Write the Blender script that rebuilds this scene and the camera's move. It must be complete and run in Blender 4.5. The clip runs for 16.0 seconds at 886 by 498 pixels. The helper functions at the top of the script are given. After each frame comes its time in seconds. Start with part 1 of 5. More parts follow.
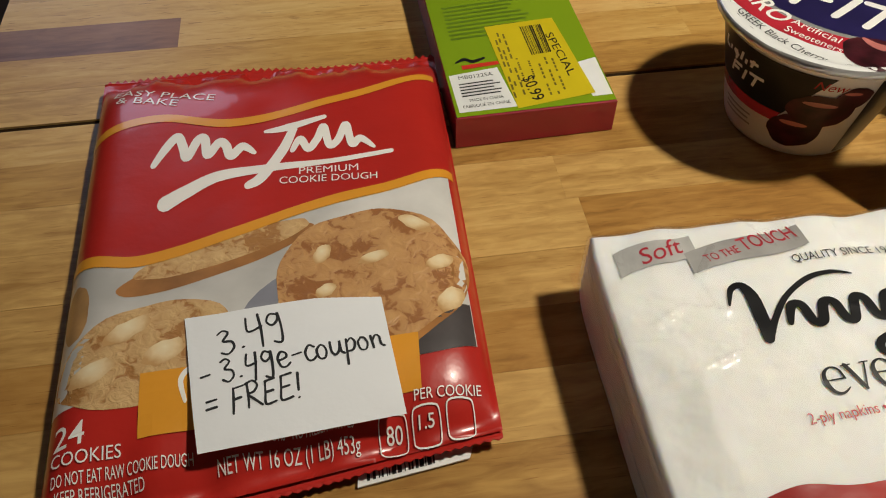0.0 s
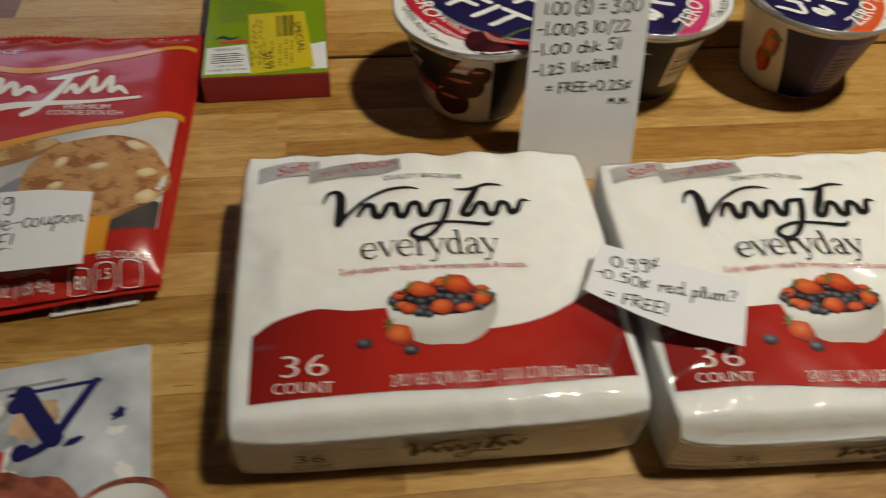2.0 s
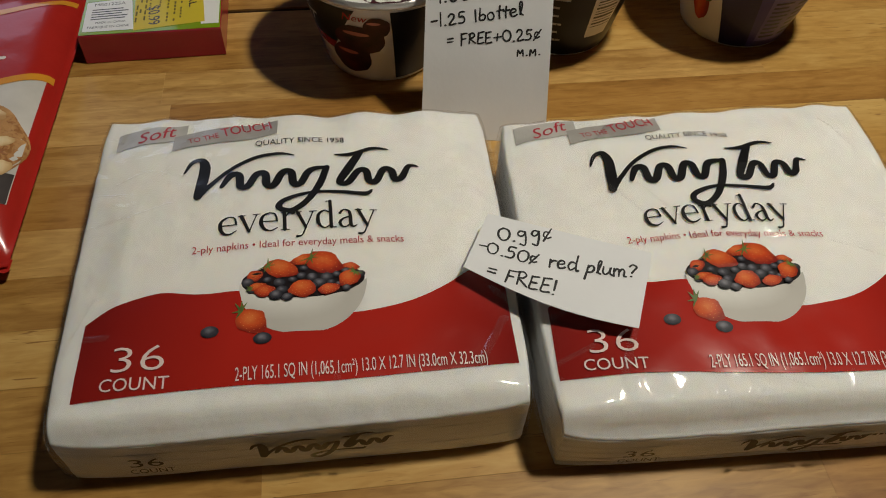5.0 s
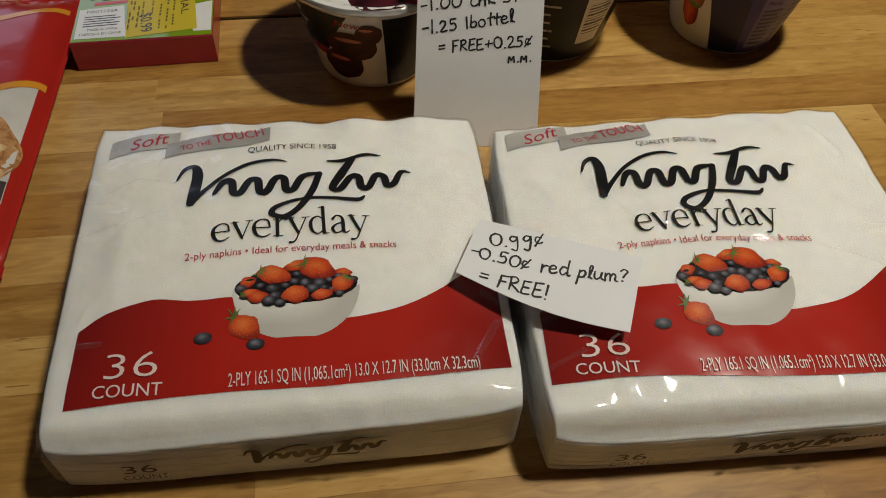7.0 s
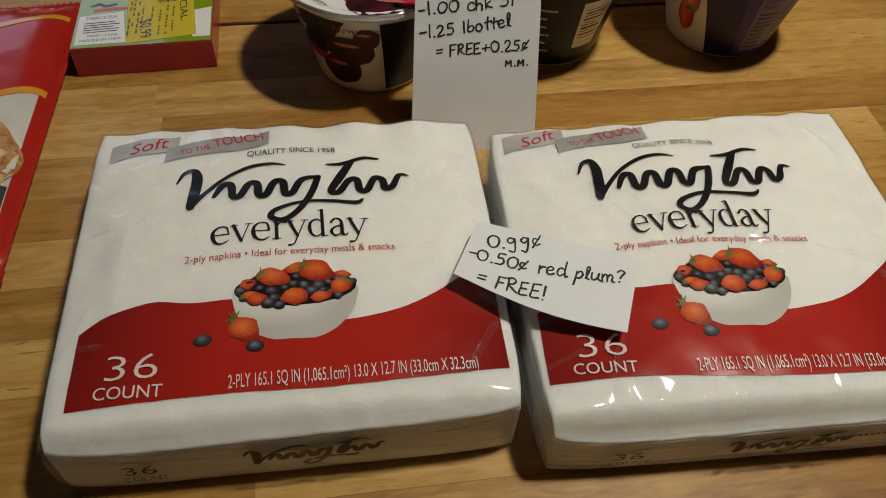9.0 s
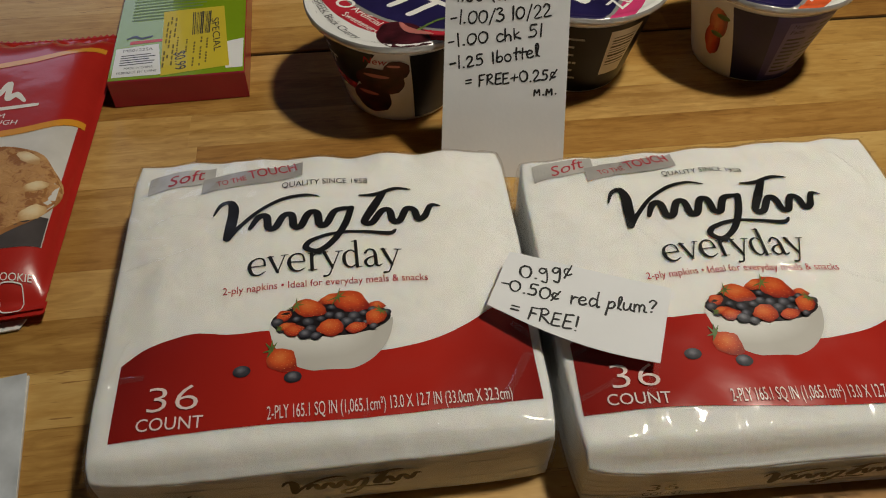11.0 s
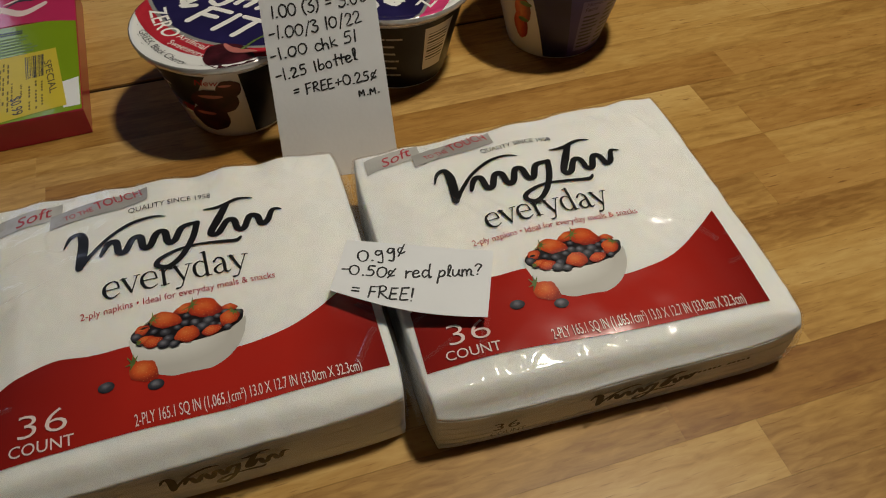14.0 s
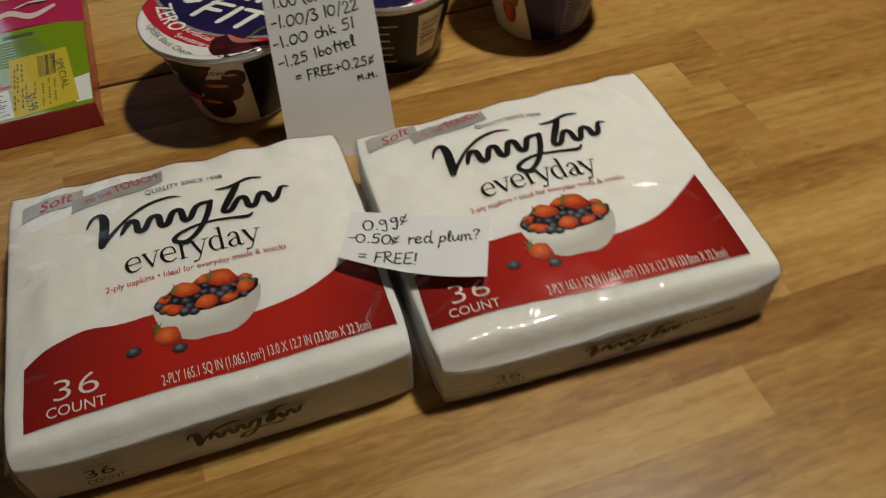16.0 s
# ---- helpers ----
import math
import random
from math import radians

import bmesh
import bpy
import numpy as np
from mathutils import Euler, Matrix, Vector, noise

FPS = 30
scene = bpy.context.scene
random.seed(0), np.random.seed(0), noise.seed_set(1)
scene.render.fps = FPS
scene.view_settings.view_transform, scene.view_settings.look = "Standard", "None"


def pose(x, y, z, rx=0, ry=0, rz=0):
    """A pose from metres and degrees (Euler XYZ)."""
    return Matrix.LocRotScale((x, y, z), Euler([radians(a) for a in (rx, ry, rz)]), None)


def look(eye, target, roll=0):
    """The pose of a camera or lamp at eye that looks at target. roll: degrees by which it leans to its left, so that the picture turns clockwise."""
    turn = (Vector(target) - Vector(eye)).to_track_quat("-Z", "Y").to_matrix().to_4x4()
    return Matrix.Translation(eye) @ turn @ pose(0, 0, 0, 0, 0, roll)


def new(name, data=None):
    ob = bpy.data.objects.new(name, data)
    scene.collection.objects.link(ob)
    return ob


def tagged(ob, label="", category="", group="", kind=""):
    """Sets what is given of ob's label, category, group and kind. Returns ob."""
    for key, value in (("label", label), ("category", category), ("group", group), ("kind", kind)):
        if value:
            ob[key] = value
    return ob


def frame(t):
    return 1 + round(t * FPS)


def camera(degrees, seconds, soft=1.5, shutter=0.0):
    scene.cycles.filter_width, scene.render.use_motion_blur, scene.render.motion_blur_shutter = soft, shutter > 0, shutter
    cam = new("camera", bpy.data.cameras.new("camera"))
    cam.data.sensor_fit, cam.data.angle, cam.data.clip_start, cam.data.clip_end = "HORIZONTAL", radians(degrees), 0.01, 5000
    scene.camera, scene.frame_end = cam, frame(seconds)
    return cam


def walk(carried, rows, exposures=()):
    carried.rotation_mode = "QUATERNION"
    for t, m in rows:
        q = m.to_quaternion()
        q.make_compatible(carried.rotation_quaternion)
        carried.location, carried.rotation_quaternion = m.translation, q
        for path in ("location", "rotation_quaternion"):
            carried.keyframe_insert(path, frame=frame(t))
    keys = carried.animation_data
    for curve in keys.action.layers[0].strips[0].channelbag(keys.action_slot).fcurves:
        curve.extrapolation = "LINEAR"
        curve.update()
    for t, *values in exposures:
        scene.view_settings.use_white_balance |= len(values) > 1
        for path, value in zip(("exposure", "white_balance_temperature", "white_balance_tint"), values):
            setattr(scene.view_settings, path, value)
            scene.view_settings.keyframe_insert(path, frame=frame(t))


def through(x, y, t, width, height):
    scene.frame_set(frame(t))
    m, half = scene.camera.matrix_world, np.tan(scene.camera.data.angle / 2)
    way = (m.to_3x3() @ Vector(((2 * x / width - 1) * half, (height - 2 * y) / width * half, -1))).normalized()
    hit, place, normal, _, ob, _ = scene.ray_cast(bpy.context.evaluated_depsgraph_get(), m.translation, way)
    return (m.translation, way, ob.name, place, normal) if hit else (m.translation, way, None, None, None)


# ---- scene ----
cam = camera(58.3, 16.0, soft=1.0, shutter=0.85)
PATH = [
    (0, (0.317, 0.216, 0.264), (0.218, 1.512, -1.256), 0.1),
    (0.5, (0.315, 0.208, 0.269), (0.239, 1.518, -1.24), 1.2),
    (1, (0.334, 0.167, 0.293), (0.3, 1.491, -1.205), 3.3),
    (1.5, (0.407, 0.123, 0.309), (0.38, 1.422, -1.212), 5.4),
    (2, (0.481, 0.114, 0.322), (0.406, 1.452, -1.163), 4.0),
    (2.5, (0.518, 0.145, 0.307), (0.409, 1.392, -1.252), 2.1),
    (3, (0.533, 0.153, 0.299), (0.368, 1.404, -1.253), -0.2),
    (3.5, (0.534, 0.154, 0.3), (0.38, 1.421, -1.24), 0.0),
    (4, (0.533, 0.152, 0.299), (0.417, 1.419, -1.244), 1.5),
    (4.5, (0.536, 0.152, 0.296), (0.447, 1.413, -1.254), 2.3),
    (5, (0.536, 0.15, 0.297), (0.459, 1.416, -1.249), 2.9),
    (7.5, (0.536, 0.148, 0.299), (0.478, 1.431, -1.234), 3.3),
    (8, (0.536, 0.146, 0.3), (0.474, 1.434, -1.229), 3.1),
    (10.3, (0.538, 0.146, 0.297), (0.498, 1.443, -1.225), 3.8),
    (10.5, (0.535, 0.144, 0.3), (0.496, 1.492, -1.176), 4.2),
    (11, (0.531, 0.148, 0.307), (0.419, 1.46, -1.198), 1.1),
    (11.5, (0.528, 0.153, 0.305), (0.456, 1.461, -1.206), 1.7),
    (12, (0.552, 0.155, 0.322), (0.588, 1.458, -1.195), -0.2),
    (12.5, (0.552, 0.134, 0.327), (0.642, 1.46, -1.167), 0.5),
    (13, (0.552, 0.117, 0.332), (0.591, 1.442, -1.166), -0.3),
    (13.5, (0.559, 0.113, 0.327), (0.636, 1.435, -1.172), 0.0),
    (14, (0.563, 0.12, 0.327), (0.683, 1.44, -1.171), 0.0),
    (14.5, (0.562, 0.112, 0.329), (0.69, 1.456, -1.146), -0.7),
    (15, (0.566, 0.102, 0.336), (0.655, 1.466, -1.124), -2.6),
    (15.5, (0.557, 0.102, 0.33), (0.653, 1.452, -1.143), -1.0),
    (16, (0.559, 0.091, 0.334), (0.684, 1.415, -1.161), -1.8),
]
EXPOSURES = [(0, 0.50), (1, 0.40), (2, -0.04), (3, -0.22), (4, -0.27), (10.5, -0.26), (12, -0.34), (16, -0.37)]
walk(cam, [(t, look(eye, target, roll)) for t, eye, target, roll in PATH], EXPOSURES)

# ---- light ----
LAMP_W, WINDOW_W, FILL_W = 50.0, 3.8, 1.3
world = bpy.data.worlds.new("sky")
scene.world = world
world.use_nodes = True
_sky = world.node_tree.nodes.new("ShaderNodeTexSky")
_sky.sky_type, _sky.sun_disc = "NISHITA", False
_sky.sun_elevation, _sky.sun_rotation = radians(18), radians(200)
_bg = world.node_tree.nodes["Background"]
_bg.inputs["Strength"].default_value = 0.008
world.node_tree.links.new(_sky.outputs[0], _bg.inputs["Color"])

_l = bpy.data.lights.new("shaded_lamp", "SPOT")
_l.energy, _l.color, _l.shadow_soft_size = LAMP_W, (1.0, 0.93, 0.78), 0.042
_l.spot_size, _l.spot_blend = radians(108), 1.0
lamp = new("shaded_lamp", _l)
lamp.location, lamp.rotation_euler = (0.90, 0.475, 1.14), (radians(12), radians(5), 0)

_l = bpy.data.lights.new("window_daylight", "AREA")
_l.shape, _l.size, _l.size_y = "RECTANGLE", 0.92, 0.72
_l.energy, _l.color = WINDOW_W, (0.66, 0.74, 1.0)
win_lamp = new("window_daylight", _l)
win_lamp.matrix_world = pose(-0.99, 2.30, 1.06, -90, 0, 0)

# Added fill from behind the camera, brightening the front faces; no known source.
_l = bpy.data.lights.new("side_window_daylight", "AREA")
_l.shape, _l.size, _l.size_y = "RECTANGLE", 1.2, 1.0
_l.energy, _l.color = FILL_W, (1.0, 0.95, 0.88)
fill_lamp = new("side_window_daylight", _l)
fill_lamp.matrix_world = pose(0.95, -2.75, 0.35, 90, 0, 0)


# ---- materials ----
def mat(name, colour, rough=0.5, coat=0.0, metal=0.0, vary=0.10, scale=60.0, bump=0.0, bump_scale=200.0, spec=0.5, fine=0.0):
    """Painted, printed or moulded surface: a base colour that drifts at two scales, with fine relief."""
    m = bpy.data.materials.new(name)
    m.use_nodes = True
    n, k = m.node_tree.nodes, m.node_tree.links
    p = n["Principled BSDF"]
    p.inputs["Roughness"].default_value = rough
    p.inputs["Metallic"].default_value = metal
    p.inputs["Coat Weight"].default_value = coat
    p.inputs["Coat Roughness"].default_value = 0.05
    p.inputs["Specular IOR Level"].default_value = spec
    geo = n.new("ShaderNodeNewGeometry")
    a = n.new("ShaderNodeTexNoise")
    a.inputs["Scale"].default_value, a.inputs["Detail"].default_value = scale, 6.0
    k.new(geo.outputs["Position"], a.inputs["Vector"])
    ramp = n.new("ShaderNodeValToRGB")
    ramp.color_ramp.elements[0].position, ramp.color_ramp.elements[1].position = 0.3, 0.7
    c = Vector(colour)
    ramp.color_ramp.elements[0].color = (*(c * (1 - vary)), 1)
    ramp.color_ramp.elements[1].color = (*[min(0.95, x) for x in c * (1 + vary)], 1)
    k.new(a.outputs["Fac"], ramp.inputs["Fac"])
    k.new(ramp.outputs["Color"], p.inputs["Base Color"])
    if bump:
        b = n.new("ShaderNodeTexNoise")
        b.inputs["Scale"].default_value, b.inputs["Detail"].default_value = bump_scale, 4.0
        k.new(geo.outputs["Position"], b.inputs["Vector"])
        r = n.new("ShaderNodeBump")
        r.inputs["Strength"].default_value, r.inputs["Distance"].default_value = bump, 0.001
        k.new(b.outputs["Fac"], r.inputs["Height"])
        k.new(r.outputs["Normal"], p.inputs["Normal"])
        if coat:
            k.new(r.outputs["Normal"], p.inputs["Coat Normal"])
    return m


def paper(name, colour, through):
    """Thin note paper: matt, and a little light comes through it."""
    m = mat(name, colour, 0.85, vary=0.02, scale=40, bump=0.12, bump_scale=400, spec=0.25)
    n, k = m.node_tree.nodes, m.node_tree.links
    glow, mix = n.new("ShaderNodeBsdfTranslucent"), n.new("ShaderNodeMixShader")
    glow.inputs["Color"].default_value = (*colour, 1)
    mix.inputs[0].default_value = through
    k.new(n["Principled BSDF"].outputs[0], mix.inputs[1])
    k.new(glow.outputs[0], mix.inputs[2])
    k.new(mix.outputs[0], n["Material Output"].inputs["Surface"])
    return m


TURN = 12.8


def wood(name, stops):
    """Varnished maple: each stave its own tone, long grain, pores and a soft gloss."""
    m = bpy.data.materials.new(name)
    m.use_nodes = True
    n, k = m.node_tree.nodes, m.node_tree.links
    p = n["Principled BSDF"]
    p.inputs["Specular IOR Level"].default_value = 0.4
    geo, info = n.new("ShaderNodeNewGeometry"), n.new("ShaderNodeObjectInfo")
    turn = n.new("ShaderNodeMapping")
    turn.inputs["Rotation"].default_value = (0, 0, radians(-TURN))
    k.new(geo.outputs["Position"], turn.inputs["Vector"])
    shift = n.new("ShaderNodeVectorMath")
    shift.operation = "MULTIPLY_ADD"
    shift.inputs[1].default_value = (1, 1, 1)
    push = n.new("ShaderNodeCombineXYZ")
    times = n.new("ShaderNodeMath")
    times.operation = "MULTIPLY"
    times.inputs[1].default_value = 37.0
    k.new(info.outputs["Random"], times.inputs[0])
    k.new(times.outputs[0], push.inputs["X"])
    k.new(times.outputs[0], push.inputs["Z"])
    k.new(turn.outputs[0], shift.inputs[0])
    k.new(push.outputs[0], shift.inputs[2])

    def layer(sx, sy, detail, dist=0.0):
        mp, t = n.new("ShaderNodeMapping"), n.new("ShaderNodeTexNoise")
        mp.inputs["Scale"].default_value = (sx, sy, sy)
        t.inputs["Scale"].default_value, t.inputs["Detail"].default_value = 1.0, detail
        t.inputs["Distortion"].default_value = dist
        k.new(shift.outputs[0], mp.inputs["Vector"])
        k.new(mp.outputs[0], t.inputs["Vector"])
        return t.outputs["Fac"]

    def math_node(op, a, b):
        q = n.new("ShaderNodeMath")
        q.operation = op
        for i, v in enumerate((a, b)):
            if isinstance(v, (int, float)):
                q.inputs[i].default_value = v
            else:
                k.new(v, q.inputs[i])
        return q.outputs[0]

    grain, cloud, pore = layer(9, 190, 5.0, 0.6), layer(7, 26, 3.0, 0.4), layer(70, 1300, 2.0)
    tone = math_node("ADD", math_node("MULTIPLY", info.outputs["Random"], 0.26), math_node("MULTIPLY", grain, 0.36))
    fine = layer(60, 260, 6.0, 0.8)
    tone = math_node("ADD", tone, math_node("MULTIPLY", cloud, 0.44))
    tone = math_node("ADD", tone, math_node("MULTIPLY", math_node("SUBTRACT", fine, 0.5), 0.46))
    ramp = n.new("ShaderNodeValToRGB")
    e = ramp.color_ramp.elements
    e[0].position, e[0].color = 0.30, (*stops[0], 1)
    e[1].position, e[1].color = 0.80, (*stops[2], 1)
    mid = e.new(0.55)
    mid.color = (*stops[1], 1)
    k.new(tone, ramp.inputs["Fac"])
    flecks = n.new("ShaderNodeValToRGB")
    flecks.color_ramp.elements[0].position, flecks.color_ramp.elements[1].position = 0.66, 0.76
    flecks.color_ramp.elements[0].color, flecks.color_ramp.elements[1].color = (1, 1, 1, 1), (0.55, 0.42, 0.32, 1)
    k.new(pore, flecks.inputs["Fac"])
    # short dark mineral streaks along the grain
    mark = layer(70, 700, 1.5, 0.4)
    streak = n.new("ShaderNodeValToRGB")
    streak.color_ramp.elements[0].position, streak.color_ramp.elements[1].position = 0.66, 0.73
    streak.color_ramp.elements[0].color, streak.color_ramp.elements[1].color = (1, 1, 1, 1), (0.35, 0.22, 0.14, 1)
    k.new(mark, streak.inputs["Fac"])
    mul2 = n.new("ShaderNodeMixRGB")
    mul2.blend_type = "MULTIPLY"
    some = n.new("ShaderNodeMapRange")
    some.inputs["From Min"].default_value, some.inputs["From Max"].default_value, some.inputs["To Min"].default_value, some.inputs["To Max"].default_value = 0.45, 0.85, 0.15, 1.0
    k.new(info.outputs["Random"], some.inputs["Value"])
    k.new(some.outputs[0], mul2.inputs["Fac"])
    k.new(flecks.outputs["Color"], mul2.inputs["Color1"])
    k.new(streak.outputs["Color"], mul2.inputs["Color2"])
    mul = n.new("ShaderNodeMixRGB")
    mul.blend_type = "MULTIPLY"
    mul.inputs["Fac"].default_value = 0.75
    k.new(ramp.outputs["Color"], mul.inputs["Color1"])
    k.new(mul2.outputs["Color"], mul.inputs["Color2"])
    k.new(mul.outputs["Color"], p.inputs["Base Color"])
    smear = n.new("ShaderNodeTexNoise")
    smear.inputs["Scale"].default_value, smear.inputs["Detail"].default_value = 14.0, 5.0
    k.new(geo.outputs["Position"], smear.inputs["Vector"])
    rr = n.new("ShaderNodeMapRange")
    rr.inputs["To Min"].default_value, rr.inputs["To Max"].default_value = 0.28, 0.46
    k.new(smear.outputs["Fac"], rr.inputs["Value"])
    k.new(rr.outputs[0], p.inputs["Roughness"])
    bump = n.new("ShaderNodeBump")
    bump.inputs["Strength"].default_value, bump.inputs["Distance"].default_value = 0.10, 0.0006
    k.new(grain, bump.inputs["Height"])
    k.new(bump.outputs["Normal"], p.inputs["Normal"])
    return m


def clear_film(name, wrinkle=0.70):
    """Thin clear polythene: seen through, with a sharp crinkled gloss."""
    m = bpy.data.materials.new(name)
    m.use_nodes = True
    n, k = m.node_tree.nodes, m.node_tree.links
    n.remove(n["Principled BSDF"])
    out = n["Material Output"]
    geo = n.new("ShaderNodeNewGeometry")
    a, b = n.new("ShaderNodeTexNoise"), n.new("ShaderNodeBump")
    a.inputs["Scale"].default_value, a.inputs["Detail"].default_value, a.inputs["Distortion"].default_value = 27.0, 2.0, 1.2
    turn = n.new("ShaderNodeMapping")
    turn.inputs["Rotation"].default_value = (0, 0, radians(38))
    turn.inputs["Scale"].default_value = (1.2, 0.62, 1.0)
    k.new(geo.outputs["Position"], turn.inputs["Vector"])
    k.new(turn.outputs[0], a.inputs["Vector"])
    b.inputs["Strength"].default_value, b.inputs["Distance"].default_value = wrinkle, 0.0022
    ridge, patch, mul = n.new("ShaderNodeTexNoise"), n.new("ShaderNodeTexNoise"), n.new("ShaderNodeMath")
    ridge.noise_type = "RIDGED_MULTIFRACTAL"
    ridge.inputs["Scale"].default_value, ridge.inputs["Detail"].default_value = 52.0, 1.5
    patch.inputs["Scale"].default_value = 16.0
    k.new(turn.outputs[0], ridge.inputs["Vector"])
    k.new(geo.outputs["Position"], patch.inputs["Vector"])
    mask = n.new("ShaderNodeMapRange")
    mask.inputs["From Min"].default_value, mask.inputs["From Max"].default_value = 0.44, 0.60
    k.new(patch.outputs["Fac"], mask.inputs["Value"])
    mul.operation = "MULTIPLY"
    k.new(ridge.outputs["Fac"], mul.inputs[0])
    k.new(mask.outputs[0], mul.inputs[1])
    total = n.new("ShaderNodeMath")
    total.operation = "MULTIPLY_ADD"
    total.inputs[1].default_value = 0.42
    k.new(mul.outputs[0], total.inputs[0])
    k.new(a.outputs["Fac"], total.inputs[2])
    k.new(total.outputs[0], b.inputs["Height"])
    gloss, clear, mix, fres = n.new("ShaderNodeBsdfGlossy"), n.new("ShaderNodeBsdfTransparent"), n.new("ShaderNodeMixShader"), n.new("ShaderNodeFresnel")
    gloss.inputs["Roughness"].default_value = 0.055
    clear.inputs["Color"].default_value = (0.99, 0.99, 0.99, 1)
    fres.inputs["IOR"].default_value = 1.5
    limit = n.new("ShaderNodeMath")
    limit.operation = "MINIMUM"
    limit.inputs[1].default_value = 0.17
    k.new(b.outputs[0], gloss.inputs["Normal"])
    k.new(b.outputs[0], fres.inputs["Normal"])
    k.new(fres.outputs[0], limit.inputs[0])
    k.new(limit.outputs[0], mix.inputs[0])
    haze, milk = n.new("ShaderNodeBsdfDiffuse"), n.new("ShaderNodeMixShader")
    haze.inputs["Color"].default_value = (0.8, 0.8, 0.8, 1)
    milk.inputs[0].default_value = 0.018
    k.new(clear.outputs[0], milk.inputs[1])
    k.new(haze.outputs[0], milk.inputs[2])
    k.new(milk.outputs[0], mix.inputs[1])
    k.new(gloss.outputs[0], mix.inputs[2])
    k.new(mix.outputs[0], out.inputs["Surface"])
    return m


def cookie(name, dark, light):
    """Printed photograph of a baked cookie: lumps, cracks and toasted edges."""
    m = mat(name, light, rough=0.5, coat=0.15)
    n, k = m.node_tree.nodes, m.node_tree.links
    p = n["Principled BSDF"]
    geo = n.new("ShaderNodeNewGeometry")
    v, a = n.new("ShaderNodeTexVoronoi"), n.new("ShaderNodeTexNoise")
    v.feature = "SMOOTH_F1"
    v.inputs["Scale"].default_value = 95.0
    a.inputs["Scale"].default_value, a.inputs["Detail"].default_value, a.inputs["Distortion"].default_value = 260.0, 8.0, 0.8
    warp = n.new("ShaderNodeVectorMath")
    warp.operation = "MULTIPLY_ADD"
    warp.inputs[1].default_value = (0.0045, 0.0045, 0.0045)
    k.new(a.outputs["Color"], warp.inputs[0])
    k.new(geo.outputs["Position"], warp.inputs[2])
    k.new(geo.outputs["Position"], a.inputs["Vector"])
    k.new(warp.outputs[0], v.inputs["Vector"])
    mix = n.new("ShaderNodeMath")
    mix.operation = "MULTIPLY_ADD"
    mix.inputs[1].default_value = 0.8
    k.new(v.outputs["Distance"], mix.inputs[0])
    k.new(a.outputs["Fac"], mix.inputs[2])
    ramp = n.new("ShaderNodeValToRGB")
    e = ramp.color_ramp.elements
    e[0].position, e[0].color = 0.50, (*light, 1)
    e[1].position, e[1].color = 1.20, (*dark, 1)
    q = e.new(0.90)
    q.color = (*[0.6 * x + 0.4 * y for x, y in zip(light, dark)], 1)
    k.new(mix.outputs[0], ramp.inputs["Fac"])
    k.new(ramp.outputs["Color"], p.inputs["Base Color"])
    low = n.new("ShaderNodeBump")
    low.invert = True
    low.inputs["Strength"].default_value, low.inputs["Distance"].default_value = 0.6, 0.0016
    k.new(mix.outputs[0], low.inputs["Height"])
    k.new(low.outputs["Normal"], p.inputs["Normal"])
    return m


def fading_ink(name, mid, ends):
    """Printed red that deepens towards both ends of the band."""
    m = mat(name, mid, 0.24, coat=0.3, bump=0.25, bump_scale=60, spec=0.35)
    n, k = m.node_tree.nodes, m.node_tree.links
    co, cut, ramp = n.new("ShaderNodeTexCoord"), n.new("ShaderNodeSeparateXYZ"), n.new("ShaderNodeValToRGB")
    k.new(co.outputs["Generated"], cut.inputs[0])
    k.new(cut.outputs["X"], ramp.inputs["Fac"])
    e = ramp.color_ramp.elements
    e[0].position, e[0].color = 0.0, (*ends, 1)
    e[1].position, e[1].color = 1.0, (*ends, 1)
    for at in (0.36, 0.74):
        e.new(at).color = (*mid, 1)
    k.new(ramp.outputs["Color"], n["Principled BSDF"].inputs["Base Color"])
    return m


def photo(name, lit, body, edge, rough=0.3, grain=0.15, at=(0.42, 0.62)):
    """A piece of a printed photograph: round things, lighter where the studio light fell, deeper at the rim."""
    m = mat(name, body, rough, coat=0.4)
    n, k = m.node_tree.nodes, m.node_tree.links
    co, flat, far, add, ramp = n.new("ShaderNodeTexCoord"), n.new("ShaderNodeVectorMath"), n.new("ShaderNodeVectorMath"), n.new("ShaderNodeMath"), n.new("ShaderNodeValToRGB")
    flat.operation, far.operation, add.operation = "MULTIPLY", "DISTANCE", "MULTIPLY_ADD"
    flat.inputs[1].default_value, far.inputs[1].default_value = (1, 1, 0), (*at, 0)
    spots = n.new("ShaderNodeTexNoise")
    spots.inputs["Scale"].default_value, spots.inputs["Detail"].default_value = 320.0, 3.0
    k.new(n["Geometry"].outputs["Position"], spots.inputs["Vector"])
    k.new(co.outputs["Generated"], flat.inputs[0])
    k.new(flat.outputs[0], far.inputs[0])
    k.new(spots.outputs["Fac"], add.inputs[0])
    add.inputs[1].default_value = grain * 2
    k.new(far.outputs["Value"], add.inputs[2])
    e = ramp.color_ramp.elements
    e[0].position, e[0].color = grain, (*lit, 1)
    e[1].position, e[1].color = 0.58 + grain, (*edge, 1)
    e.new(0.30 + grain).color = (*body, 1)
    k.new(add.outputs[0], ramp.inputs["Fac"])
    k.new(ramp.outputs["Color"], n["Principled BSDF"].inputs["Base Color"])
    return m


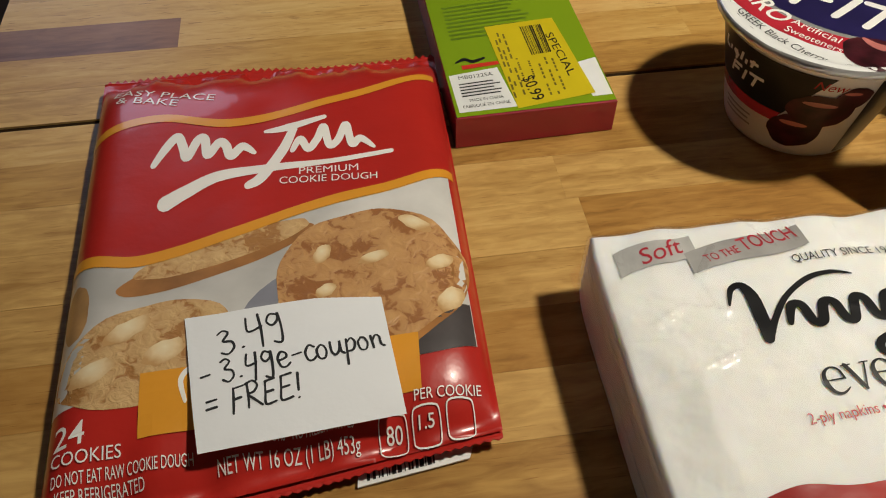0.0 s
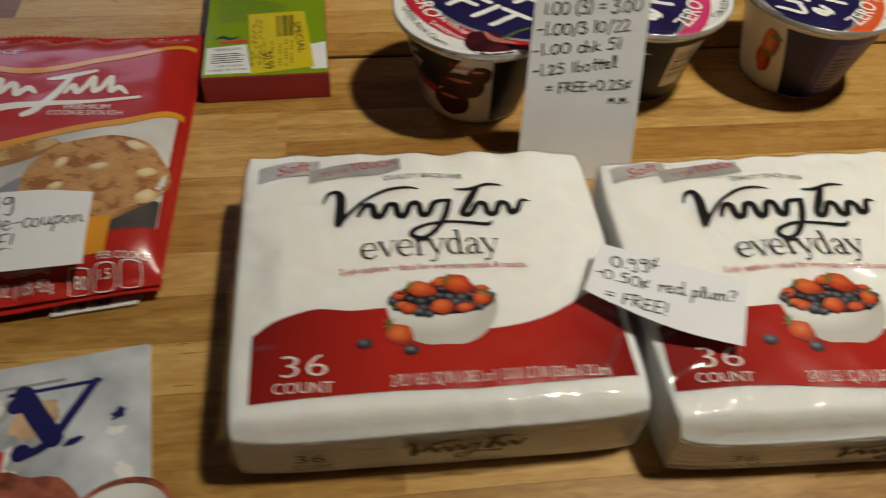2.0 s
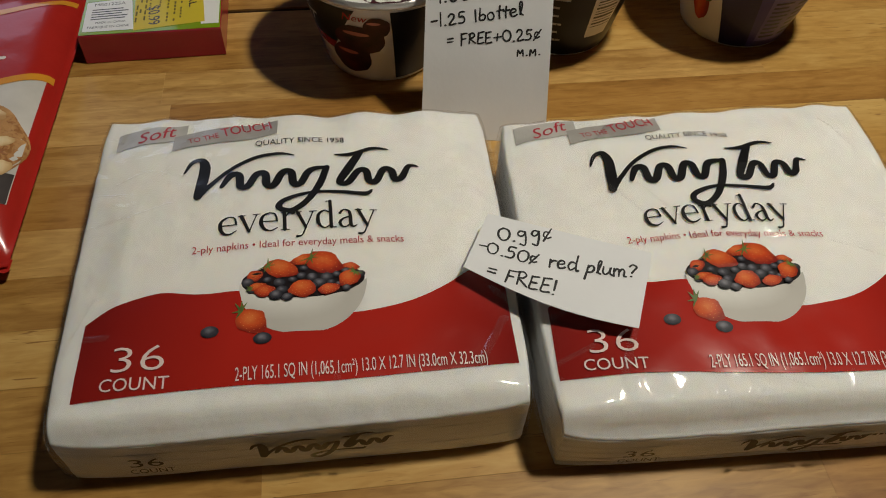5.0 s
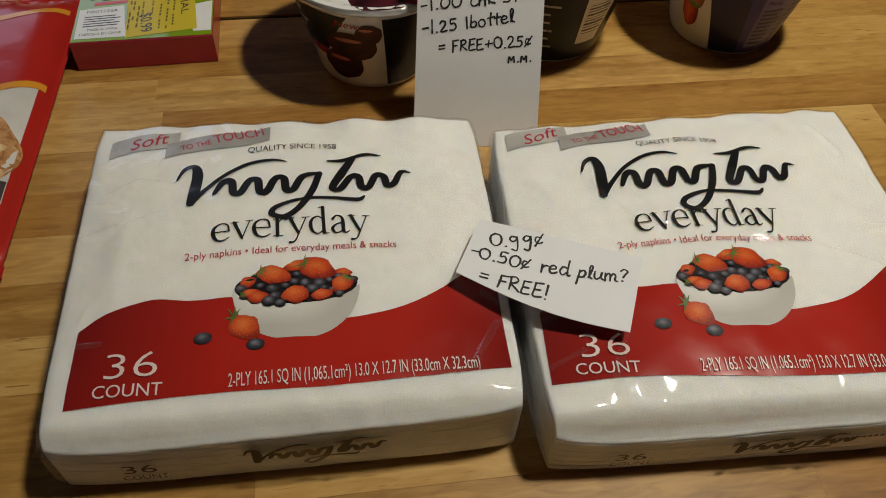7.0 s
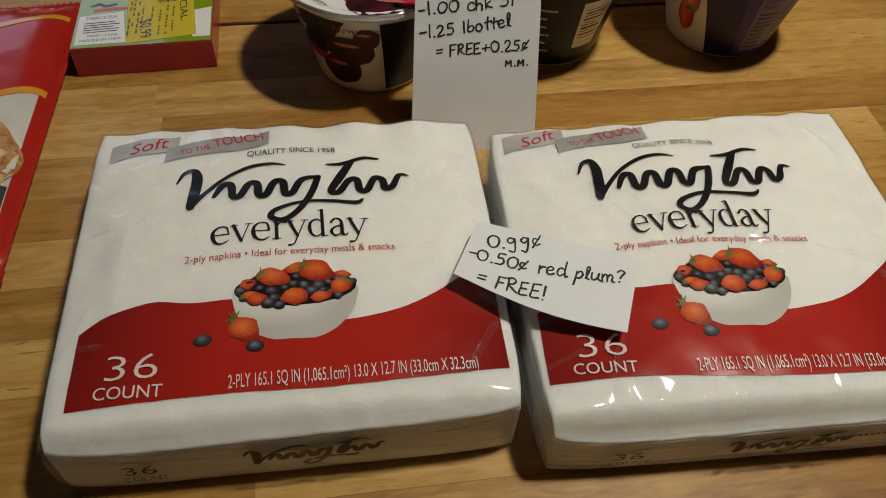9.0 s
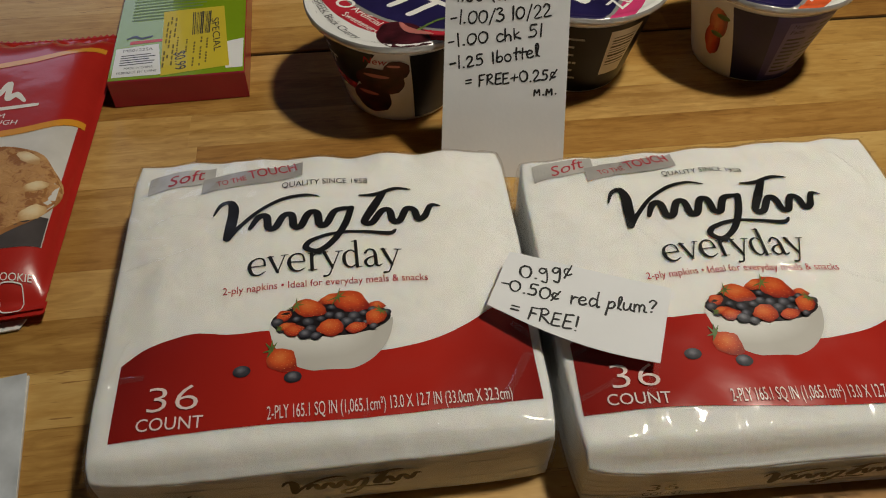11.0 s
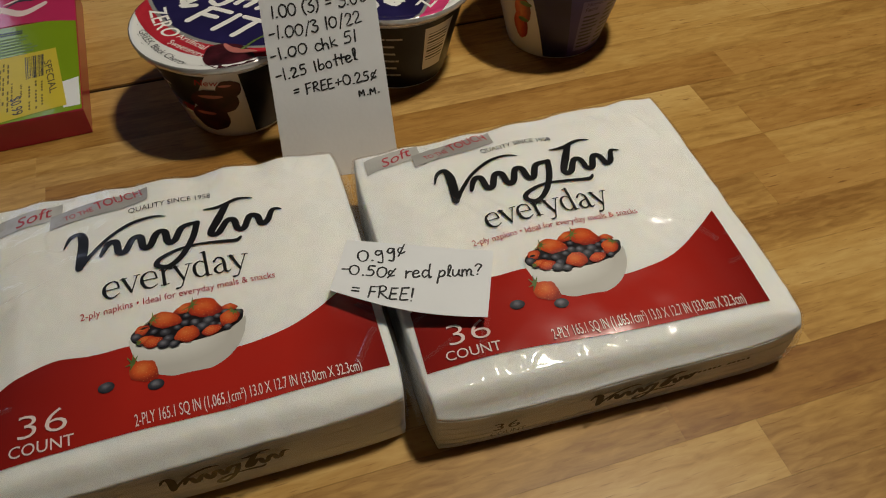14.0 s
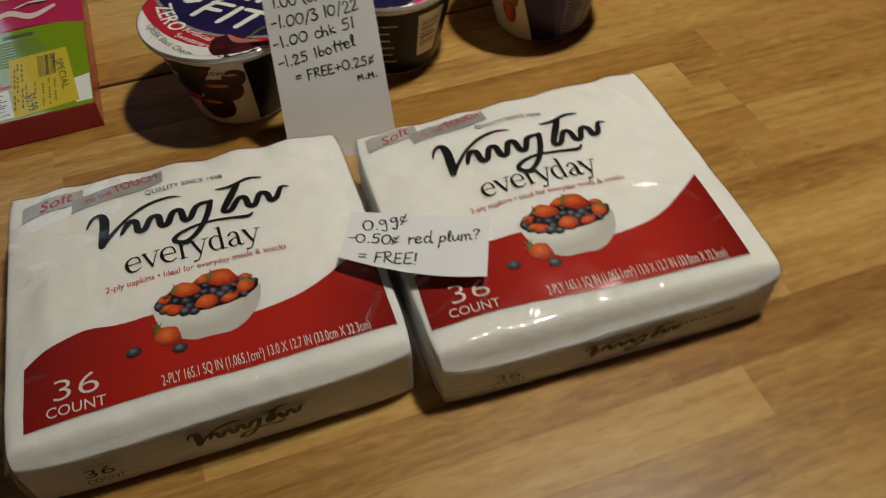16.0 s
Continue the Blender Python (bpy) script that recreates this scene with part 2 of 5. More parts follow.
M = {
    "maple": wood("varnished_maple", ((0.25, 0.115, 0.024), (0.46, 0.260, 0.068), (0.59, 0.380, 0.128))),
    # Pale stave tone, also used as painted sheen on the left of the table.
    "pale": wood("pale_maple", ((0.33, 0.172, 0.044), (0.55, 0.335, 0.108), (0.66, 0.455, 0.182))),
    "amber": wood("amber_maple", ((0.20, 0.082, 0.016), (0.37, 0.187, 0.044), (0.50, 0.288, 0.082))),
    "umber": wood("umber_maple", ((0.13, 0.055, 0.03), (0.24, 0.115, 0.06), (0.33, 0.17, 0.09))),
    "joint": mat("glue_line", (0.10, 0.055, 0.022), 0.8),
    "floor": mat("dark_floor", (0.06, 0.04, 0.03), 0.5, vary=0.3, scale=8),
    "wall": mat("tan_wall_paint", (0.20, 0.165, 0.125), 0.8, vary=0.04, scale=5, bump=0.1),
    "ceiling": mat("cream_ceiling_paint", (0.36, 0.33, 0.28), 0.9, vary=0.03, scale=5),
    "sash": mat("white_sash_paint", (0.75, 0.74, 0.70), 0.4, vary=0.03),
    "napkin": mat("white_tissue", (0.87, 0.865, 0.83), 0.9, vary=0.03, scale=120, bump=0.60, bump_scale=150, spec=0.2),
    "film": clear_film("clear_polythene", 0.44),
    "slack_film": clear_film("slack_clear_polythene", 0.46),
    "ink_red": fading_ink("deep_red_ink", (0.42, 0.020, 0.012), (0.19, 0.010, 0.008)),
    "ink_black": mat("black_ink", (0.008, 0.008, 0.009), 0.35, coat=0.5, vary=0.2),
    "ink_rose": mat("rose_red_ink", (0.42, 0.025, 0.04), 0.4, vary=0.1),
    "ink_white": mat("white_ink", (0.82, 0.80, 0.76), 0.35, coat=0.4, vary=0.03),
    "ink_pink": mat("pale_pink_ink", (0.78, 0.62, 0.58), 0.35, coat=0.4, vary=0.05),
    "ink_silver": mat("silver_ink", (0.44, 0.43, 0.41), 0.35, coat=0.4, vary=0.22, scale=45),
    "ink_silver_dark": mat("shaded_silver_ink", (0.33, 0.32, 0.305), 0.35, coat=0.4, vary=0.2, scale=45),
    "bronze": mat("bronze_brown_ink", (0.014, 0.009, 0.006), 0.5, vary=0.2),
    "china": photo("printed_white_china", (0.78, 0.77, 0.74), (0.72, 0.71, 0.67), (0.52, 0.50, 0.46), grain=0.02, at=(0.30, 0.75)),
    "strawberry": photo("printed_strawberry_red", (0.68, 0.15, 0.035), (0.56, 0.062, 0.014), (0.22, 0.014, 0.008)),
    "strawberry_lit": photo("printed_strawberry_orange", (0.72, 0.19, 0.045), (0.60, 0.082, 0.016), (0.27, 0.020, 0.008)),
    "seed": mat("printed_seed_yellow", (0.74, 0.36, 0.11), 0.4),
    "leaf": mat("printed_calyx_green", (0.10, 0.16, 0.03), 0.4, vary=0.4, scale=300),
    "blueberry": photo("printed_blueberry", (0.19, 0.19, 0.22), (0.052, 0.051, 0.064), (0.009, 0.009, 0.013), grain=0.25),
    "berry_gap": mat("printed_dark_hollow", (0.012, 0.008, 0.010), 0.3, coat=0.4, vary=0.5, scale=200),
    "paper": paper("white_note_paper", (0.83, 0.84, 0.86), 0.10),
    "thin_paper": paper("thin_white_note_paper", (0.89, 0.90, 0.92), 0.12),
    "marker": mat("black_marker_ink", (0.015, 0.015, 0.016), 0.6, vary=0.4, scale=500),
    "bag_red": mat("glossy_red_foil", (0.43, 0.020, 0.014), 0.30, coat=0.35, vary=0.08, scale=30, bump=0.35, bump_scale=70),
    "bag_orange": mat("orange_yellow_ink", (0.70, 0.30, 0.028), 0.3, coat=0.45, vary=0.05, scale=30, bump=0.2, bump_scale=90),
    "bag_photo": mat("printed_pale_grey_cloth", (0.56, 0.54, 0.51), 0.3, coat=0.45, vary=0.25, scale=22),
    "bag_slate": mat("printed_slate_grey", (0.07, 0.06, 0.06), 0.3, coat=0.45, vary=0.4, scale=40),
    "plate": mat("printed_blue_grey_plate", (0.25, 0.25, 0.29), 0.3, coat=0.45, vary=0.2, scale=60),
    "cookie": cookie("printed_cookie", (0.30, 0.115, 0.030), (0.58, 0.32, 0.120)),
    "cookie_pale": cookie("printed_pale_cookie", (0.36, 0.165, 0.045), (0.64, 0.42, 0.19)),
    "cookie_soft": mat("printed_blurred_cookie", (0.50, 0.28, 0.11), 0.3, coat=0.45, vary=0.35, scale=45),
    "cookie_edge": mat("printed_toasted_edge", (0.36, 0.16, 0.05), 0.3, coat=0.45, vary=0.3, scale=60),
    "chip": photo("printed_white_chip", (0.80, 0.68, 0.46), (0.74, 0.56, 0.32), (0.52, 0.30, 0.12), at=(0.45, 0.65)),
    "box_green": mat("lime_green_card", (0.20, 0.31, 0.012), 0.10, coat=0.5, vary=0.05, scale=20),
    "box_pink": mat("hot_pink_card", (0.50, 0.030, 0.11), 0.10, coat=0.5, vary=0.06, scale=20),
    "box_red": mat("crimson_card", (0.34, 0.012, 0.035), 0.3, coat=0.4, vary=0.08, scale=40),
    "box_print": mat("olive_green_print", (0.10, 0.17, 0.012), 0.3, vary=0.2),
    "ink_olive": mat("faded_black_print", (0.14, 0.11, 0.01), 0.5, vary=0.3),
    "sticker": mat("yellow_price_sticker", (0.58, 0.45, 0.008), 0.4, coat=0.2, vary=0.04, scale=60),
    "label_white": mat("white_label_panel", (0.76, 0.76, 0.74), 0.35, coat=0.4, vary=0.03),
    "cup_white": mat("white_cup_plastic", (0.72, 0.70, 0.67), 0.3, coat=0.3, vary=0.03, scale=40),
    "cup_black": mat("black_cup_print", (0.008, 0.008, 0.010), 0.35, coat=0.1, spec=0.22, vary=0.3, scale=60),
    "cup_navy": mat("navy_blue_print", (0.016, 0.012, 0.064), 0.35, coat=0.15, spec=0.3, vary=0.25, scale=50),
    "cup_violet": mat("violet_blue_print", (0.050, 0.040, 0.20), 0.4, coat=0.1, spec=0.3, vary=0.2, scale=50),
    "cup_lilac": mat("pale_violet_print", (0.17, 0.14, 0.38), 0.4, coat=0.1, spec=0.3, vary=0.15, scale=60),
    "cup_red": mat("cherry_red_print", (0.45, 0.025, 0.04), 0.25, coat=0.5, vary=0.15, scale=60),
    "cup_pink": mat("raspberry_pink_print", (0.62, 0.05, 0.17), 0.25, coat=0.5, vary=0.1, scale=60),
    "cup_orange": mat("orange_red_print", (0.70, 0.11, 0.03), 0.25, coat=0.5, vary=0.1, scale=60),
    "cherry": mat("printed_black_cherry", (0.045, 0.006, 0.010), 0.4, coat=0.1, spec=0.3, vary=0.8, scale=90),
    "cherry_lit": mat("printed_cherry_highlight", (0.48, 0.16, 0.14), 0.25, coat=0.6, vary=0.2, scale=90),
    "foil": mat("crinkled_lid_foil", (0.62, 0.60, 0.58), 0.22, metal=0.6, vary=0.08, scale=80, bump=0.5, bump_scale=260),
    "sky_blue": mat("sky_blue_print", (0.02, 0.25, 0.75), 0.3, coat=0.4),
    "mag_cover": mat("frosty_grey_cover", (0.50, 0.53, 0.56), 0.3, coat=0.4, vary=0.45, scale=28),
    "mag_navy": mat("deep_navy_ink", (0.015, 0.015, 0.10), 0.3, coat=0.4, vary=0.2),
    "mag_red": mat("tomato_red_ink", (0.55, 0.035, 0.02), 0.3, coat=0.4),
    "mag_food": mat("printed_baked_food", (0.34, 0.10, 0.06), 0.3, coat=0.4, vary=0.8, scale=90),
    "mag_peach": mat("printed_peach_tone", (0.55, 0.36, 0.22), 0.3, coat=0.4, vary=0.4, scale=50),
    "pages": mat("white_page_edges", (0.68, 0.67, 0.64), 0.8, vary=0.1, scale=400),
}

# light sinks into tissue and comes out again at the edges of the pile
_tissue = M["napkin"].node_tree.nodes["Principled BSDF"]
_tissue.inputs["Subsurface Weight"].default_value = 0.45
_tissue.inputs["Subsurface Radius"].default_value = (1.0, 0.82, 0.58)
_tissue.inputs["Subsurface Scale"].default_value = 0.012


# ---- shapes ----
def part(name, data, material, parent=None, label=""):
    """Links vertices and faces as ONE mesh object under a thing or a part."""
    verts, faces = data
    me = bpy.data.meshes.new(name)
    me.from_pydata([tuple(v) for v in verts], [], faces)
    me.materials.append(M[material])
    me.validate()
    ob = new(name, me)
    ob.parent = parent
    return tagged(ob, label)


def smooth(ob):
    ob.data.polygons.foreach_set("use_smooth", [True] * len(ob.data.polygons))
    return ob


def thing(name, label, category, group=""):
    return tagged(new(name), label, category, group)


def lay(flat, surf, off=0.0004):
    """A flat shape laid on a curved surface, a hair above it."""
    verts, faces = flat
    return [surf(x, y, 0.0001 + 0.35 * off) for x, y in verts], faces


def mesh_join(*shapes):
    verts, faces = [], []
    for v, f in shapes:
        k = len(verts)
        verts += list(v)
        faces += [tuple(i + k for i in q) for q in f]
    return verts, faces


def between(low, high, x0, x1, nx=40, ny=6):
    """The area between two curves y = low(x) and y = high(x)."""
    verts, faces = [], []
    for i in range(nx + 1):
        x = x0 + (x1 - x0) * i / nx
        a, b = low(x), high(x)
        verts += [(x, a + (b - a) * j / ny) for j in range(ny + 1)]
    for i in range(nx):
        for j in range(ny):
            k = i * (ny + 1) + j
            faces.append((k, k + ny + 1, k + ny + 2, k + 1))
    return verts, faces


def knots(*pts):
    """A smooth curve y(x) through a few points."""
    n = len(pts)
    slope = [(pts[min(i + 1, n - 1)][1] - pts[max(i - 1, 0)][1]) / (pts[min(i + 1, n - 1)][0] - pts[max(i - 1, 0)][0]) for i in range(n)]

    def f(x):
        x = min(max(x, pts[0][0]), pts[-1][0])
        for i in range(n - 1):
            (xa, ya), (xb, yb) = pts[i], pts[i + 1]
            if x <= xb:
                h = xb - xa
                w = (x - xa) / h
                return (2 * w ** 3 - 3 * w * w + 1) * ya + (w ** 3 - 2 * w * w + w) * h * slope[i] + (3 * w * w - 2 * w ** 3) * yb + (w ** 3 - w * w) * h * slope[i + 1]
        return pts[-1][1]
    return f


def oval(cx, cy, rx, ry, turn=0.0, n=28, rings=4, wob=0.0, seed=0, cut=None):
    """A filled oval with an uneven outline; cut: the height below which it is kept."""
    rng = random.Random(seed)
    ph = [rng.uniform(0, 6.28) for _ in range(4)]
    ca, sa = math.cos(radians(turn)), math.sin(radians(turn))
    verts, faces = [(cx, cy)], []
    for j in range(1, rings + 1):
        for i in range(n):
            a = 2 * math.pi * i / n
            r = 1 + wob * (0.5 * math.sin(2 * a + ph[0]) + 0.35 * math.sin(5 * a + ph[1]) + 0.25 * math.sin(9 * a + ph[2]))
            x, y = rx * r * math.cos(a) * j / rings, ry * r * math.sin(a) * j / rings
            if cut is not None:
                y = min(y, cut * ry)
            verts.append((cx + ca * x - sa * y, cy + sa * x + ca * y))
    for i in range(n):
        faces.append((0, 1 + i, 1 + (i + 1) % n))
    for j in range(rings - 1):
        for i in range(n):
            a, b = 1 + j * n + i, 1 + j * n + (i + 1) % n
            faces.append((a, a + n, b + n, b))
    return verts, faces


def quad_flat(a, b, c, d, nx=10, ny=6):
    """Four corners, a and b along the foot, c and d along the head, finely divided."""
    verts, faces = [], []
    for i in range(nx + 1):
        for j in range(ny + 1):
            s, t = i / nx, j / ny
            verts.append(tuple((1 - s) * (1 - t) * a[q] + s * (1 - t) * b[q] + s * t * c[q] + (1 - s) * t * d[q] for q in (0, 1)))
    for i in range(nx):
        for j in range(ny):
            k = i * (ny + 1) + j
            faces.append((k, k + ny + 1, k + ny + 2, k + 1))
    return verts, faces


def stroke(pts, widths, steps=10):
    """A brush stroke: a ribbon along a smooth line, of changing width."""
    line, w = [], []
    n = len(pts)
    for i in range(n - 1):
        p0, p1, p2, p3 = (Vector(pts[max(0, min(n - 1, i + d))]) for d in (-1, 0, 1, 2))
        for j in range(steps + (i == n - 2)):
            u = j / steps
            line.append(0.5 * (2 * p1 + (p2 - p0) * u + (2 * p0 - 5 * p1 + 4 * p2 - p3) * u * u + (3 * p1 - p0 - 3 * p2 + p3) * u ** 3))
            w.append(widths[i] + (widths[i + 1] - widths[i]) * u)
    verts, faces = [], []
    for i, p in enumerate(line):
        d = line[min(i + 1, len(line) - 1)] - line[max(i - 1, 0)]
        d = Vector((-d.y, d.x)).normalized() * w[i] / 2
        verts += [tuple(p + d), tuple(p), tuple(p - d)]
    for i in range(len(line) - 1):
        k = 3 * i
        faces += [(k, k + 1, k + 4, k + 3), (k + 1, k + 2, k + 5, k + 4)]
    for i, way in ((0, -1), (len(line) - 1, 1)):
        side = Vector(verts[3 * i]) - line[i]
        ahead = Vector((side.y, -side.x)) * way
        k = len(verts)
        verts += [tuple(line[i] + side * math.cos(a) + ahead * math.sin(a)) for a in (0.6, 1.2, 1.57, 1.94, 2.54)]
        ring = [3 * i, *range(k, k + 5), 3 * i + 2]
        faces += [(3 * i + 1, p, q) for p, q in zip(ring, ring[1:])]
    return verts, faces


def lettering(body, a, b, high, weight=0.0, lean=0.0, jitter=0.0, bend=0.0, seed=1):
    """Words on the line from a to b, with capitals of that height."""
    rng = random.Random(seed)
    cu = bpy.data.curves.new("words", "FONT")
    cu.body, cu.offset, cu.shear, cu.resolution_u = body, 0.0 if set(body) & set("MWNVKAXvwmny") else weight, lean, 3
    ob = bpy.data.objects.new("words", cu)
    scene.collection.objects.link(ob)
    me = ob.evaluated_get(bpy.context.evaluated_depsgraph_get()).to_mesh()
    vs = [(v.co.x, v.co.y) for v in me.vertices]
    fs = [tuple(p.vertices) for p in me.polygons]
    ob.evaluated_get(bpy.context.evaluated_depsgraph_get()).to_mesh_clear()
    bpy.data.objects.remove(ob)
    bpy.data.curves.remove(cu)
    x0, x1 = min(v[0] for v in vs), max(v[0] for v in vs)
    a, b = Vector(a), Vector(b)
    ex = (b - a).normalized()
    ey = Vector((-ex.y, ex.x))
    sx, sy = (b - a).length / (x1 - x0), high / 0.69
    ph = rng.uniform(0, 6)
    out = []
    for x, y in vs:
        q = (x - x0) / (x1 - x0)
        dy = jitter * math.sin(q * 23 + ph) + bend * (4 * q * (1 - q))
        out.append(tuple(a + ex * ((x - x0) * sx) + ey * (y * sy + dy)))
    return out, fs


def bars(n, a, b, c, d, fill=0.55, seed=3, ragged=0.25):
    """Lines of small print too fine to read, as plain bars, from the head (d-c) down to the foot (a-b)."""
    rng = random.Random(seed)
    shapes = []
    for i in range(n):
        t0, t1 = (i + 0.5 - fill / 2) / n, (i + 0.5 + fill / 2) / n
        end = 1 - rng.uniform(0, ragged)

        def at(s, t):
            return tuple((1 - s) * (1 - t) * a[q] + s * (1 - t) * b[q] + s * t * c[q] + (1 - s) * t * d[q] for q in (0, 1))
        shapes.append(quad_flat(at(0, t0), at(end, t0), at(end, t1), at(0, t1), 6, 1))
    return mesh_join(*shapes)


def barcode(a, b, c, d, n=26, seed=5):
    """Upright black bars of uneven width."""
    rng = random.Random(seed)
    x, shapes = 0.0, []

    def at(s, t):
        return tuple((1 - s) * (1 - t) * a[q] + s * (1 - t) * b[q] + s * t * c[q] + (1 - s) * t * d[q] for q in (0, 1))
    while x < 0.97:
        w = rng.choice((0.4, 0.7, 1.1, 1.6)) / n
        shapes.append(quad_flat(at(x, 0), at(min(1, x + w), 0), at(min(1, x + w), 1), at(x, 1), 1, 2))
        x += w + rng.choice((0.5, 0.8, 1.1)) / n
    return mesh_join(*shapes)


def brick(x0, y0, z0, x1, y1, z1):
    v = [(x, y, z) for z in (z0, z1) for x, y in ((x0, y0), (x1, y0), (x1, y1), (x0, y1))]
    return v, [(3, 2, 1, 0), (4, 5, 6, 7), (0, 1, 5, 4), (1, 2, 6, 5), (2, 3, 7, 6), (3, 0, 4, 7)]


def lathe(profile, n=48, close_foot=True):
    verts, faces = [], []
    for r, z in profile:
        verts += [(r * math.cos(2 * math.pi * i / n), r * math.sin(2 * math.pi * i / n), z) for i in range(n)]
    for j in range(len(profile) - 1):
        for i in range(n):
            a, b = j * n + i, j * n + (i + 1) % n
            faces.append((a, b, b + n, a + n))
    if close_foot:
        faces.append(tuple(range(n - 1, -1, -1)))
    return verts, faces


def corner_mix(c, s, t):
    return tuple((1 - s) * (1 - t) * c[0][q] + s * (1 - t) * c[1][q] + s * t * c[2][q] + (1 - s) * t * c[3][q] for q in (0, 1))


def hump(s, k):
    return max(0.0, 1 - abs(2 * s - 1) ** k)


# ---- room ----
def structure(name, data, material, label):
    return tagged(part(name, data, material, None, label), kind="structure")


X0, X1, Y0, Y1, FLOOR, TOP = -2.6, 3.6, -2.8, 2.35, -0.75, 1.75
structure("floor", brick(X0, Y0, FLOOR - 0.1, X1, Y1, FLOOR), "floor", "dark wooden floor of a dim room")
structure("ceiling", brick(X0, Y0, TOP, X1, Y1, TOP + 0.1), "ceiling", "plain cream painted ceiling")
structure("wall_west", brick(X0 - 0.12, Y0 - 0.12, FLOOR, X0, Y1 + 0.12, TOP), "wall", "plain tan painted wall")
structure("wall_east", brick(X1, Y0 - 0.12, FLOOR, X1 + 0.12, Y1 + 0.12, TOP), "wall", "plain tan painted wall")
# Unseen wall, its opening invented to hold the fill light.
structure("wall_south", mesh_join(
    brick(X0, Y0 - 0.12, FLOOR, 0.30, Y0, TOP), brick(1.60, Y0 - 0.12, FLOOR, X1, Y0, TOP),
    brick(0.30, Y0 - 0.12, FLOOR, 1.60, Y0, -0.2), brick(0.30, Y0 - 0.12, 0.9, 1.60, Y0, TOP)), "wall", "tan painted wall with a window")
WX0, WX1, WZ0, WZ1 = -1.50, -0.48, 0.65, 1.47
structure("wall_north", mesh_join(
    brick(X0, Y1, FLOOR, WX0, Y1 + 0.12, TOP), brick(WX1, Y1, FLOOR, X1, Y1 + 0.12, TOP),
    brick(WX0, Y1, FLOOR, WX1, Y1 + 0.12, WZ0), brick(WX0, Y1, WZ1, WX1, Y1 + 0.12, TOP)), "wall", "tan painted wall with a window")
win = tagged(thing("window_1", "white framed window letting in bluish daylight", "window"), kind="structure")
part("window_frame", mesh_join(
    brick(WX0, Y1 + 0.04, WZ0, WX0 + 0.05, Y1 + 0.09, WZ1), brick(WX1 - 0.05, Y1 + 0.04, WZ0, WX1, Y1 + 0.09, WZ1),
    brick(WX0 + 0.05, Y1 + 0.04, WZ0, WX1 - 0.05, Y1 + 0.09, WZ0 + 0.05), brick(WX0 + 0.05, Y1 + 0.04, WZ1 - 0.05, WX1 - 0.05, Y1 + 0.09, WZ1)), "sash", win)

# Invented frame round the added fill light, never in view.
win = tagged(thing("window_2", "white framed window behind the camera", "window"), kind="structure")
part("window_frame", mesh_join(
    brick(0.30, Y0 - 0.09, -0.2, 0.34, Y0 - 0.04, 0.9), brick(1.56, Y0 - 0.09, -0.2, 1.60, Y0 - 0.04, 0.9),
    brick(0.34, Y0 - 0.09, -0.2, 1.56, Y0 - 0.04, -0.16), brick(0.34, Y0 - 0.09, 0.86, 1.56, Y0 - 0.04, 0.9)), "sash", win)

# ---- table ----
table = thing("table", "varnished butcher-block table top of glued maple staves", "table")
table.rotation_euler = (0, 0, radians(TURN))
U0, U1, ROWH, SEAM, R0, R1 = 0.1625, 1.75, 0.0292, 0.4735, -30, 20
part("tabletop_core", mesh_join(
    brick(U0 + 0.002, SEAM + R0 * ROWH, -0.034, U1 - 0.002, SEAM - 0.002, -0.0012),
    brick(U0 + 0.002, SEAM + 0.0015, -0.034, U1 - 0.002, SEAM + R1 * ROWH, -0.0012)), "joint", table)
for lx, ly in ((U0 + 0.06, -0.36), (U1 - 0.12, -0.36), (U0 + 0.06, 0.98), (U1 - 0.12, 0.98)):
    part("leg", brick(lx, ly, FLOOR, lx + 0.06, ly + 0.06, -0.034), "maple", table)


# ---- napkin packs ----
def pack_height(body, low, seed):
    """Height of the film over the table: a soft cushion that falls away to a low front edge."""
    c0, ex, ey = Vector(body[0]), Vector(body[1]) - Vector(body[0]), Vector(body[3]) - Vector(body[0])
    det = ex.x * ey.y - ex.y * ey.x

    def height(x, y):
        d = Vector((x, y)) - c0
        s, t = (d.x * ey.y - d.y * ey.x) / det, (ex.x * d.y - ex.y * d.x) / det
        s, t = min(1.0, max(0.0, s)), min(1.0, max(0.0, t))
        q = Vector((x * 26, y * 26, seed))
        edge = min(1.0, max(0.0, min(s, 1 - s, t, 1 - t) * 9))
        z = 0.0362 + 0.0018 * edge + 0.0045 * hump(s, 2) * hump(t, 2)
        lip = low[0] + (low[1] - low[0]) * s
        z = lip + (z - lip) * (1 - (1 - min(1.0, t / 0.050)) ** 2.2)
        z += 0.0009 * noise.noise(q) + 0.0005 * noise.noise(q * 3.1)
        # taut folds running in from the corners and the near edge
        fold = 1 - abs(noise.noise(Vector((s * 9 + t * 4, t * 9 - s * 3, seed + 5))))
        z += 0.0011 * max(0.0, fold - 0.80) * (1.6 - edge)
        # slack ripples along the far edge
        z += max(0.0, (t - 0.84) / 0.16) * (0.0005 * math.sin(s * 34 + seed) + 0.0016 * noise.noise(Vector((s * 11, seed, 2.5))))
        return z
    return height


def pack_surface(c, wide, deep, height):
    """The printed top, in metres along and across the print."""
    def surf(u, v, off=0.0):
        x, y = corner_mix(c, u / wide, v / deep)
        return (x, y, height(x, y) + off)
    return surf


